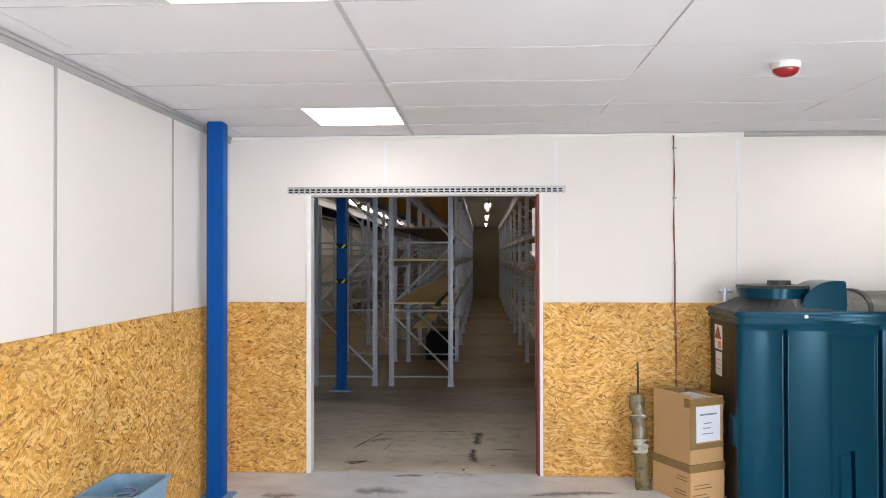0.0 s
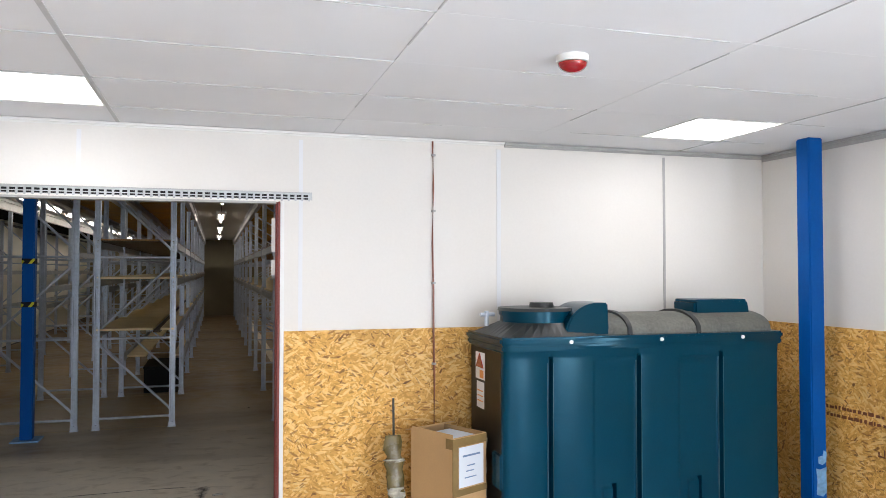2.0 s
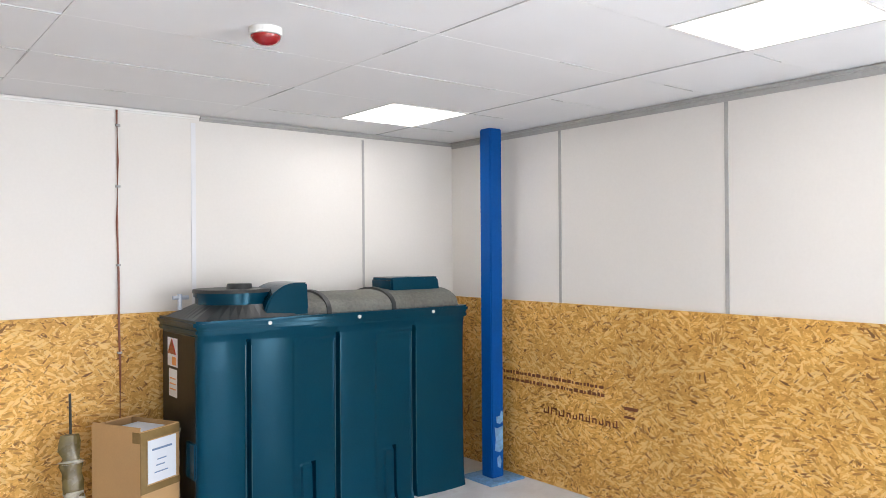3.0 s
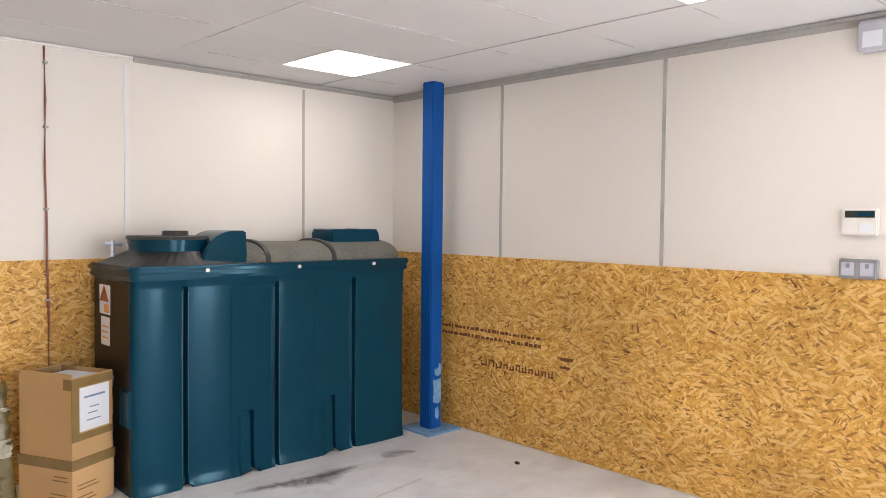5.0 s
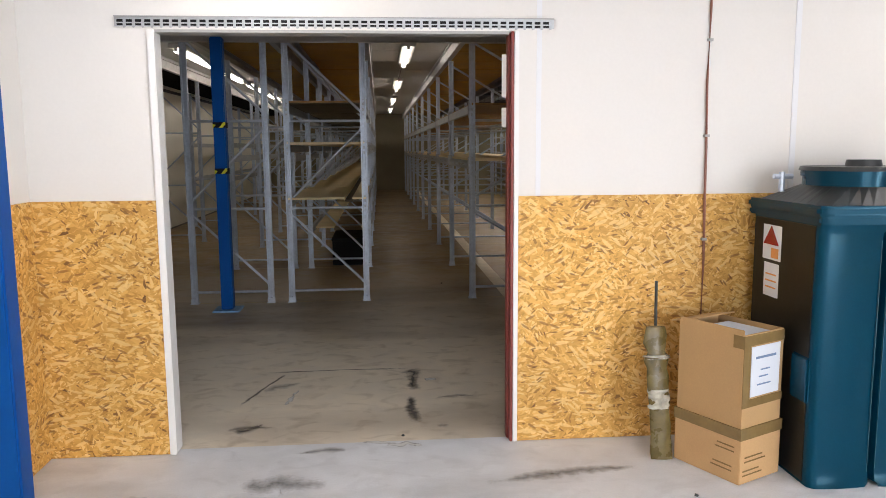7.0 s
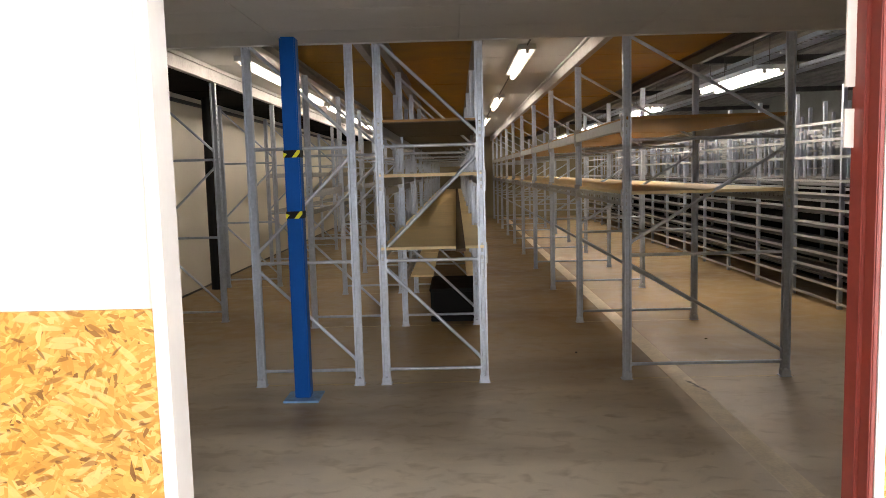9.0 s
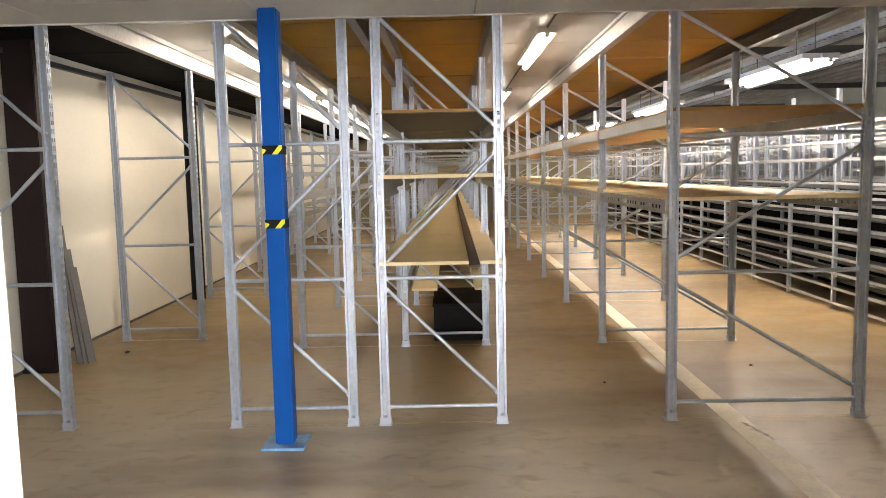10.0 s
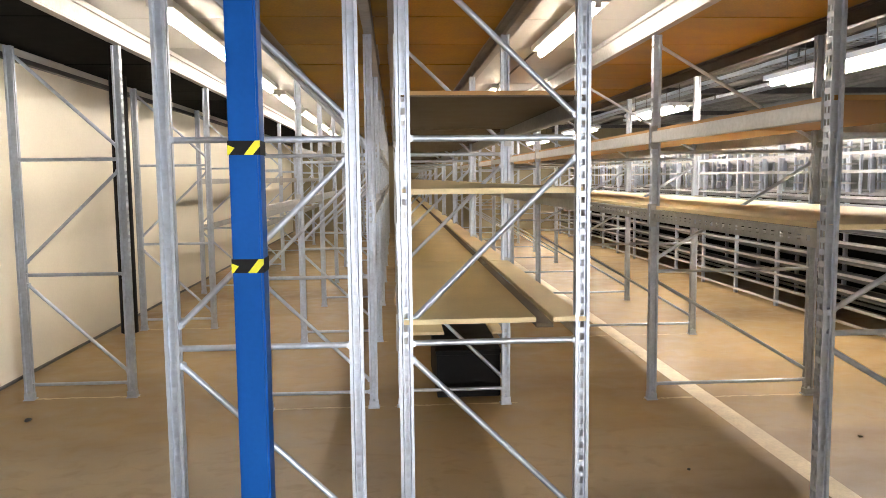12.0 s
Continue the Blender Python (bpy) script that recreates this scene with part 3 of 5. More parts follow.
for z in (1.665, 1.262):
    band = part("tape_band", boxed((-0.0545, 0.0545, -0.0545, 0.0545, z - 0.024, z + 0.024)), BLACK, col_s, "black and yellow hazard tape")
    b = bmesh.new()
    prism(b, ((0.0, z - 0.024), (0.03, z - 0.024), (0.0546, z + 0.005), (0.0546, z + 0.024), (0.038, z + 0.024)), -0.0565, -0.0548, "y")
    part("stripe", b, YELLOW, band, "yellow stripe")
    b = bmesh.new()
    prism(b, ((-0.0546, z - 0.024), (-0.05, z - 0.024), (-0.03, z + 0.0), (-0.0546, z + 0.01)), -0.0565, -0.0548, "y")
    part("stripe", b, YELLOW, band, "yellow stripe")


# ---- the oil tank ----
def oil_tank():
    t = thing("oil_tank", "dark blue-green moulded plastic oil tank on the concrete floor", "oil tank", at=(1.5, 4.72, 0))
    L, D, H = 1.83, 0.60, 1.15
    # the front swells between three grooves, with shallow panels and slotted feet moulded into it
    cuts = (0.28, 0.84, 1.40)
    edges = (0.0,) + cuts + (L,)

    def step(v, a, b):
        v = min(1.0, max(0.0, (v - a) / (b - a)))
        return v * v * (3 - 2 * v)

    def within(v, a, b, soft):
        return step(v, a - soft, a) * (1 - step(v, b, b + soft))

    def depth(x, z):
        e = min(x, L - x)
        y = 0.034 - math.sqrt(max(0.0, 0.034 ** 2 - max(0.0, 0.034 - e) ** 2))
        for k in range(4):
            f = (x - edges[k]) / (edges[k + 1] - edges[k])
            if 0 <= f <= 1:
                y -= (0.010, 0.020, 0.018, 0.018)[k] * math.sin(math.pi * f) ** (0.9 if k == 0 else 0.7)
        for c in cuts:
            y += 0.034 * within(x, c - 0.007, c + 0.007, 0.008) * within(z, 0.0, 1.075, 0.02)
        for a, b in ((0.55, 0.815), (1.11, 1.375)):
            y += 0.009 * within(x, a, b, 0.012) * within(z, 0.02, 1.06, 0.014)
        for a in (0.675, 1.245):
            y += 0.045 * within(x, a - 0.011, a + 0.011, 0.005) * (1 - step(z, 0.345, 0.36))
            y -= 0.014 * within(x, a - 0.075, a - 0.016, 0.008) * (1 - step(z, 0.335, 0.352))
        y -= 0.012 * (1 - step(z, 0.0, 0.07)) + 0.010 * step(z, H - 0.06, H)
        return y + 0.010 * math.sin(math.pi * min(1.0, z / H))

    fronts = sorted({round(0.01 * k, 4) for k in range(184)} | {0.003, 0.006, 0.015, L - 0.015, L - 0.006, L - 0.003, L}
                    | {round(c + d, 4) for c in cuts for d in (-0.015, -0.011, -0.007, 0.007, 0.011, 0.015)}
                    | {round(a + d, 4) for a in (0.675, 1.245) for d in (-0.016, -0.0135, -0.011, 0.011, 0.0135, 0.016)})
    heights = [0.0, 0.02, 0.04, 0.07] + [0.1 + 0.06 * k for k in range(4)] + [0.335, 0.345, 0.352, 0.36, 0.40] + [0.48 + 0.08 * k for k in range(7)] + [1.02, 1.06, 1.067, 1.075, 1.085, 1.095, 1.12, H]
    bm = bmesh.new()
    rings = []
    for z in heights:
        ring = [(x, depth(x, z), z + (0.022 * (within(x, 0.60, 0.70, 0.01) + within(x, 1.17, 1.27, 0.01) + within(x, 0.26, 0.30, 0.01)) if z == 0 else 0.0)) for x in fronts]
        ring += [(L, D - 0.05, z), (L - 0.05, D, z), (0.05, D, z), (0.0, D - 0.05, z), (0.0, D * 0.5, z)]
        rings.append([bm.verts.new(p) for p in ring])
    n = len(rings[0])
    for r0, r1 in zip(rings, rings[1:]):
        for i in range(n):
            bm.faces.new((r0[i], r0[(i + 1) % n], r1[(i + 1) % n], r1[i]))
    bm.faces.new(rings[0][::-1])
    bm.faces.new(rings[-1])
    part("body", bm, TANK, t, smooth=True)
    for c in cuts:
        for dx in (-0.019, 0.016):
            part("groove_edge", boxed((c + dx, c + dx + 0.003, -0.002, 0.006, 0.05, H - 0.09)), TANKEDGE, t, "pale groove edge")
    # lip
    lip = bmesh.new()
    prism(lip, ((-0.02, 0.0), (0.03, -0.036), (L - 0.03, -0.036), (L + 0.03, 0.0), (L + 0.03, D), (-0.02, D)), H + 0.012, H + 0.055)
    part("rim", lip, TANK, t, bevel=0.012, smooth=True)
    lip = bmesh.new()
    prism(lip, ((-0.010, 0.0), (0.032, -0.026), (L - 0.032, -0.026), (L + 0.018, 0.0), (L + 0.018, D), (-0.010, D)), H - 0.022, H + 0.012)
    part("under_rim", lip, TANK, t, bevel=0.008, smooth=True)
    for x in (0.39, 0.97, 1.53):
        b = bmesh.new()
        rod(b, (x, -0.034, H + 0.028), (x, -0.044, H + 0.028), 0.011, 10)
        part("bolt", b, WHITEPLASTIC, t, "pale bolt head")
    # rounded roof running along the tank
    roof = bmesh.new()
    arc = [(0.05 + (D - 0.09) * (0.5 - 0.5 * math.cos(math.pi * s / 14)), H + 0.05 + 0.12 * math.sin(math.pi * s / 14) ** 0.8) for s in range(15)]
    prism(roof, arc, 0.60, L - 0.02, "x")
    part("roof", roof, TANKTOP, t, "dusty rounded top", smooth=True)
    for x in (0.80, 1.27):
        rib = bmesh.new()
        arc2 = [(0.045 + (D - 0.08) * (0.5 - 0.5 * math.cos(math.pi * s / 14)), H + 0.05 + 0.135 * math.sin(math.pi * s / 14) ** 0.8) for s in range(15)]
        prism(rib, arc2, x, x + 0.03, "x")
        part("roof_rib", rib, TANKDARK, t, "dark ridge", smooth=True)
    # four-sided shoulder rising to the round neck
    slope = bmesh.new()
    low, high = [], []
    for k in range(40):
        q = math.tau * k / 40
        cx, cy = math.cos(q), math.sin(q)
        m = min(0.32 / abs(cx) if abs(cx) > 1e-6 else 9, 0.28 / abs(cy) if abs(cy) > 1e-6 else 9)
        low.append(slope.verts.new((0.32 + cx * m, 0.30 + cy * m, H + 0.05)))
        high.append(slope.verts.new((0.32 + cx * 0.215, 0.30 + cy * 0.215, H + 0.125)))
    for k in range(40):
        slope.faces.new((low[k], low[(k + 1) % 40], high[(k + 1) % 40], high[k]))
    slope.faces.new(low[::-1])
    slope.faces.new(high)
    part("shoulder", slope, TANKDARK, t, "dusty sloping shoulder")
    # round lid with its neck
    neck = bmesh.new()
    rod(neck, (0.32, 0.30, H + 0.08), (0.32, 0.30, H + 0.165), 0.212, 32)
    rod(neck, (0.32, 0.30, H + 0.165), (0.32, 0.30, H + 0.19), 0.220, 32)
    part("neck", neck, TANK, t, smooth=True)
    cap = bmesh.new()
    rod(cap, (0.32, 0.30, H + 0.19), (0.32, 0.30, H + 0.208), 0.228, 32, 0.222)
    lid = part("lid", cap, TANKDARK, t, "dark round inspection lid", smooth=True)
    k = bmesh.new()
    rod(k, (0.36, 0.30, H + 0.208), (0.36, 0.30, H + 0.236), 0.075, 20, 0.070)
    part("knob", k, TANKDARK, lid, smooth=True)
    # rounded guard beside the lid
    guard = bmesh.new()
    outline = [(0.40, H + 0.05)] + [(0.40 + 0.2 * (1 - math.cos(math.pi / 2 * k / 8)), H + 0.05 + 0.19 * math.sin(math.pi / 2 * k / 8)) for k in range(1, 9)] + [(0.67, H + 0.24), (0.68, H + 0.05)]
    prism(guard, outline, 0.05, 0.34, "y")
    part("guard", guard, TANK, t, "moulded quarter-round guard", bevel=0.008, smooth=True)
    # filler cowl
    cowl = bmesh.new()
    prism(cowl, ((1.375, H + 0.06), (1.365, H + 0.235), (1.385, H + 0.245), (1.745, H + 0.245), (1.762, H + 0.235), (1.795, H + 0.06)), 0.20, 0.44, "y")
    part("filler_cowl", cowl, TANK, t, "raised filler cowl", bevel=0.012, smooth=True)
    kn = bmesh.new()
    rod(kn, (1.6, 0.3, H + 0.235), (1.6, 0.3, H + 0.25), 0.045, 14)
    part("cap", kn, GREYTRIM, t, "small grey cap")
    # near-black sheet over the tank's end: its shade put into the colour
    part("end_face", boxed((-0.003, 0.004, 0.04, D - 0.055, 0.012, H - 0.03)), ENDSHADE, t, "tank end darkened for its shade", bevel=0.002)
    # side fittings and warning labels
    tap = bmesh.new()
    rod(tap, (0.06, 0.44, H + 0.09), (0.06, 0.44, H + 0.18), 0.014, 8)
    rod(tap, (0.02, 0.44, H + 0.16), (0.11, 0.44, H + 0.16), 0.012, 8)
    part("valve", tap, GALV, t, "bright metal valve")
    for y0, y1, z0, z1, m in ((0.30, 0.46, 0.93, 1.09, PAPER), (0.31, 0.44, 0.76, 0.915, PAPER)):
        part("label", boxed((-0.004, 0.004, y0, y1, z0, z1)), m, t, "white warning label")
    tri = bmesh.new()
    prism(tri, ((0.32, 1.0), (0.45, 1.0), (0.385, 1.085)), -0.008, -0.004, "x")
    part("warning_sign", tri, REDLENS, t, "red warning triangle")
    for y0, y1, z0, z1 in ((0.32, 0.38, 0.94, 0.985), (0.33, 0.42, 0.80, 0.806), (0.33, 0.42, 0.83, 0.836), (0.33, 0.42, 0.86, 0.866)):
        part("print", boxed((-0.007, -0.004, y0, y1, z0, z1)), ORANGE, t)
    part("side_recess", boxed((-0.012, 0.02, 0.03, 0.16, 0.36, 0.56)), TANK, t, "moulded handhold", bevel=0.008)
    return t


oil_tank()


# ---- cardboard boxes by the wall ----
def carton():
    a = math.degrees(math.atan2(0.15, 0.30))
    c = thing("carton", "tall taped brown cardboard carton with a paper label", "cardboard box", at=(1.22, 4.765, 0), turn=a)
    w, d, h, t = 0.275, 0.36, 0.66, 0.006
    part("base_box", boxed((0.0, w, 0.0, d, 0.0, 0.225)), CARDPALE, c, "paler printed lower box", bevel=0.004)
    part("front", boxed((0.006, w - 0.006, 0.006, 0.006 + t, 0.2255, h)), CARD, c)
    part("side", boxed((0.006, 0.006 + t, 0.006 + t, d - 0.006 - t, 0.2255, h + 0.02)), CARD, c)
    part("back", boxed((0.006, w - 0.006, d - 0.006 - t, d - 0.006, 0.2255, h)), CARD, c)
    part("side", boxed((w - 0.006 - t, w - 0.006, 0.006 + t, d - 0.006 - t, 0.2255, h)), CARD, c)
    part("tape", boxed((-0.003, w + 0.003, -0.003, d + 0.003, 0.20, 0.25)), TAPE, c, "band of shiny brown tape")
    part("tape", boxed((0.003, w - 0.003, 0.003, 0.0058, 0.34, 0.375)), TAPE, c, "brown tape")
    part("tape", boxed((0.003, w * 0.98, 0.003, 0.0058, 0.61, 0.655)), TAPE, c, "brown tape")
    part("tape", boxed((0.002, 0.045, 0.0025, 0.0056, 0.375, 0.61)), TAPE, c, "brown tape at the corner")
    part("tape", boxed((0.003, 0.0058, 0.006, 0.06, 0.60, 0.655)), TAPE, c, "brown tape folded round the corner")
    lab = part("label", boxed((0.048, w - 0.035, -0.0005, 0.0022, 0.385, 0.605)), PAPER, c, "white paper address label")
    part("print", boxed((0.075, 0.21, -0.0025, -0.0006, 0.550, 0.560), (0.11, 0.17, -0.0025, -0.0006, 0.497, 0.503), (0.10, 0.16, -0.0025, -0.0006, 0.467, 0.473), (0.09, 0.18, -0.0025, -0.0006, 0.432, 0.438)), INKBLUE, lab)
    part("print", boxed((0.03, 0.15, -0.0015, -0.0003, 0.115, 0.121), (0.03, 0.17, -0.0015, -0.0003, 0.095, 0.101), (0.02, 0.13, -0.0015, -0.0003, 0.055, 0.061), (0.02, 0.15, -0.0015, -0.0003, 0.035, 0.041),
         (-0.0015, -0.0003, 0.03, 0.12, 0.16, 0.166), (-0.0015, -0.0003, 0.03, 0.13, 0.14, 0.146), (-0.0015, -0.0003, 0.04, 0.14, 0.07, 0.076), (-0.0015, -0.0003, 0.04, 0.15, 0.05, 0.056)), TAPE, c, "brown print on the lower box")
    fl = bmesh.new()
    bar(fl, (0.02, d - 0.02, h), (w * 0.98, d - 0.02, h + 0.0), 0.16, 0.006)
    bmesh.ops.rotate(fl, verts=fl.verts, cent=(0, d, h), matrix=Matrix.Rotation(radians(-14), 3, "X"))
    part("flap", fl, CARD, c)
    part("paper", boxed((0.04, w - 0.05, 0.04, d - 0.1, h - 0.02, h - 0.012)), PAPER, c, "white sheet inside the open top")
    wrap = bmesh.new()
    bmesh.ops.create_grid(wrap, x_segments=10, y_segments=14, size=0.5)
    for v in wrap.verts:
        p = v.co.copy()
        v.co = (w + 0.012 + 0.014 * noise.noise(p * 9), 0.02 + (p.x + 0.5) * 0.24, 0.12 + (p.y + 0.5) * 0.5)
    bmesh.ops.solidify(wrap, geom=wrap.faces, thickness=0.003)
    part("wrapping", wrap, WRAP, c, "crumpled clear plastic wrapping", smooth=True)
    return c


carton()


def wrapped_roll():
    r = thing("plastic_sleeve", "tall olive plastic sleeve with crumpled clear wrapping leaning on the wall", "packaging", at=(1.0, 5.08, 0))

    def sleeve(z0, z1, wide, deep, crumple, lean=0.05, rows=16):
        b = bmesh.new()
        rings = []
        for j in range(rows + 1):
            f = j / rows
            z = z0 + (z1 - z0) * f
            ring = []
            for k in range(24):
                q = math.tau * k / 24
                p = Vector((wide * math.cos(q), deep * math.sin(q), z))
                c = 1 + crumple * noise.noise(p * 22 + Vector((0, 0, 3 * f))) + 0.5 * crumple * noise.noise(p * 60)
                ring.append(b.verts.new((p.x * c - lean * z, p.y * c + 0.09 * z, z)))
            rings.append(ring)
        for r0, r1 in zip(rings, rings[1:]):
            for k in range(24):
                b.faces.new((r0[k], r0[(k + 1) % 24], r1[(k + 1) % 24], r1[k]))
        b.faces.new(rings[0][::-1])
        b.faces.new(rings[-1])
        return b

    part("sleeve", sleeve(0.0, 0.62, 0.050, 0.016, 0.34), OLIVE, r, smooth=True)
    part("wrapping", sleeve(0.24, 0.33, 0.050, 0.022, 0.55), WRAP, r, "crumpled clear plastic", smooth=True)
    part("wrapping", sleeve(0.47, 0.49, 0.056, 0.02, 0.5, rows=8), WRAP, r, "crumpled clear plastic", smooth=True)
    b = bmesh.new()
    rod(b, (-0.01, 0.08, 0.0), (-0.02, 0.085, 0.83), 0.007, 8)
    part("rod", b, TANKDARK, r, "thin dark rod")


wrapped_roll()


def tub():
    t = thing("tub", "blue-grey plastic tub with a cable inside", "tub", at=(-1.715, 3.44, 0))
    b = bmesh.new()
    def ring(z, x0, x1, y0, y1, r=0.03):
        pts = []
        for cx, cy, a0 in ((x1 - r, y1 - r, 0), (x0 + r, y1 - r, 90), (x0 + r, y0 + r, 180), (x1 - r, y0 + r, 270)):
            pts += [(cx + r * math.cos(radians(a0 + 30 * k)), cy + r * math.sin(radians(a0 + 30 * k)), z) for k in range(4)]
        return [b.verts.new(p) for p in pts]
    rows = [ring(0.0, -0.10, 0.10, -0.13, 0.13), ring(0.47, -0.135, 0.135, -0.175, 0.175), ring(0.475, -0.148, 0.148, -0.19, 0.19),
            ring(0.49, -0.148, 0.148, -0.19, 0.19), ring(0.49, -0.13, 0.13, -0.17, 0.17), ring(0.03, -0.09, 0.09, -0.12, 0.12)]
    for r0, r1 in zip(rows, rows[1:]):
        for i in range(len(r0)):
            b.faces.new((r0[i], r0[(i + 1) % len(r0)], r1[(i + 1) % len(r0)], r1[i]))
    b.faces.new(rows[0][::-1])
    b.faces.new(rows[-1])
    part("shell", b, TUB, t, smooth=True)
    b = bmesh.new()
    pts = [Vector((0.05 * math.cos(k * 0.7), 0.06 * math.sin(k * 0.7), 0.40 + 0.003 * k)) for k in range(22)]
    tube(b, pts, 0.006, 6)
    part("cable", b, INKBLUE, t, "coiled blue cable", smooth=True)


tub()

# ---- small fittings of the room ----
bea = thing("alarm_beacon", "red alarm beacon on a white ceiling base", "alarm beacon", at=(1.295, 3.46, ROOM_H))
b = bmesh.new()
rod(b, (0, 0, -0.028), (0, 0, 0), 0.062, 28)
part("base", b, WHITEPLASTIC, bea, smooth=True)
b = bmesh.new()
bmesh.ops.create_uvsphere(b, u_segments=28, v_segments=14, radius=0.057, matrix=Matrix.Translation((0, 0, -0.03)) @ Matrix.Diagonal((1, 1, 0.62, 1)))
bmesh.ops.delete(b, geom=[v for v in b.verts if v.co.z > -0.028], context="VERTS")
part("lens", b, REDLENS, bea, "red translucent dome", smooth=True)

b = bmesh.new()
cable_pts = [(1.275, ROOM_N - 0.010, ROOM_H - 0.02), (1.28, ROOM_N - 0.010, 2.1), (1.274, ROOM_N - 0.010, 1.75), (1.281, ROOM_N - 0.010, 1.45), (1.278, ROOM_N - 0.022, 1.2), (1.284, ROOM_N - 0.022, 0.9), (1.28, ROOM_N - 0.022, 0.5)]
tube(b, cable_pts, 0.0062)
pipe = solid("wall_cable", b, COPPER, "thin brown cable clipped down the wall", "cable")
for z in (2.3, 1.95, 1.5, 1.0):
    part("clip", boxed((1.268, 1.292, ROOM_N - (0.034 if z < 1.2 else 0.02), ROOM_N - (0.014 if z < 1.2 else 0.0), z - 0.006, z + 0.006)), GREYTRIM, pipe)

pir = thing("wall_sensor", "white wall-mounted sensor box under the ceiling", "sensor", at=(ROOM_E, 1.995, 2.30))
part("body", boxed((-0.05, 0, -0.065, 0.065, -0.07, 0.07)), PIRGREY, pir, bevel=0.01)
part("lens", boxed((-0.054, -0.05, -0.04, 0.04, -0.05, 0.02)), PAPER, pir, "pale sensor window", bevel=0.0015)
kp = thing("alarm_keypad", "white alarm keypad with a dark display", "keypad", at=(ROOM_E, 2.03, 1.475))
part("body", boxed((-0.03, 0, -0.075, 0.075, -0.062, 0.06)), WHITEPLASTIC, kp, bevel=0.006)
part("display", boxed((-0.033, -0.03, -0.062, 0.062, 0.018, 0.05)), SCREEN, kp, "dark display strip")
part("display_window", boxed((-0.0335, -0.033, -0.055, 0.01, 0.026, 0.042)), TANK, kp)
part("keys", boxed((-0.031, -0.0302, -0.055, 0.0, -0.042, -0.012)), PAPER, kp)
so = thing("double_socket", "grey metal-clad double socket on the wall", "socket", at=(ROOM_E, 2.03, 1.26))
part("body", boxed((-0.04, 0, -0.08, 0.08, -0.045, 0.045)), GREYPLASTIC, so, bevel=0.005)
for y in (-0.04, 0.04):
    part("outlet", boxed((-0.043, -0.04, y - 0.028, y + 0.028, -0.03, 0.03)), PIRGREY, so, "pale grey outlet", bevel=0.002)
    part("switch", boxed((-0.046, -0.043, y - 0.008, y + 0.008, 0.005, 0.025)), GREYPLASTIC, so)
b = bmesh.new()
rod(b, (ROOM_E - 0.03, 1.815, 1.17), (ROOM_E - 0.014, 1.815, 1.17), 0.02, 14)
rod(b, (ROOM_E - 0.03, 1.815, 1.10), (ROOM_E - 0.03, 1.815, 1.2), 0.007, 8)
solid("pipe_outlet", b, GALV, "small metal pipe fitting on the strand board", "pipe fitting")

# printing on the strand board of the east wall: unreadable rows and a maker's mark as plain bars
ink = bmesh.new()
rng = random.Random(11)
X = ROOM_E - 0.0148
for z in (0.715, 0.665):
    y = 4.86
    while y > 3.88:
        w = rng.uniform(0.012, 0.04)
        box(ink, X - 0.0008, X, y - w, y, z - 0.012, z + 0.012 * rng.uniform(0.3, 1))
        y -= w + rng.uniform(0.006, 0.016)
y = 4.39
for k in range(11):
    w = 0.05 if k in (0, 1, 2) else 0.036
    hgt = 0.03 if k in (0, 1, 2, 5, 6, 10) else 0.021
    box(ink, X - 0.0008, X, y - w, y - w + 0.010, 0.475, 0.475 + hgt * 1.6)
    box(ink, X - 0.0008, X, y - w, y, 0.475 + (hgt * 1.2 if k % 2 else 0.0), 0.485 + (hgt * 1.2 if k % 2 else 0.0))
    box(ink, X - 0.0008, X, y - 0.010, y, 0.478, 0.478 + hgt)
    y -= w + 0.018
box(ink, X - 0.0008, X, 3.62, 3.72, 0.60, 0.62)
box(ink, X - 0.0008, X, 3.64, 3.72, 0.55, 0.565)
solid("board_stamp", ink, STAMP, "brown ink stamp rows printed on strand board", "printed mark", kind="stuff")


# scuffs and scrapes on the floor
def mark(name, label, mat, pts, z=0.0012):
    """A worn streak through points (x, y, half width), fading out to its edges."""
    b = bmesh.new()
    fade = b.verts.layers.float.new("wear")
    rng = random.Random(len(pts) * 7 + int(pts[0][0] * 100))
    prev = None
    for k, ((x0, y0, w0), (x1, y1, w1)) in enumerate(zip(pts, pts[1:])):
        d = Vector((x1 - x0, y1 - y0, 0))
        n = Vector((-d.y, d.x, 0)).normalized()
        steps = max(3, int(d.length / 0.025))
        for s in range(0 if k == 0 else 1, steps + 1):
            f = s / steps
            whole = (k + f) / (len(pts) - 1)
            c = Vector((x0, y0, z)) + d * f
            w = (w0 + (w1 - w0) * f) * 2.3 * rng.uniform(0.75, 1.0)
            c += n * rng.uniform(-0.2, 0.2) * w
            now = []
            for q in (-1.0, -0.5, 0.0, 0.5, 1.0):
                v = b.verts.new(c + n * w * q)
                v[fade] = (1 - abs(q)) * min(1.0, 6 * whole, 6 * (1 - whole))
                now.append(v)
            if prev:
                for i in range(4):
                    b.faces.new((prev[i], now[i], now[i + 1], prev[i + 1]))
            prev = now
    return solid(name, b, mat, label, "floor mark")


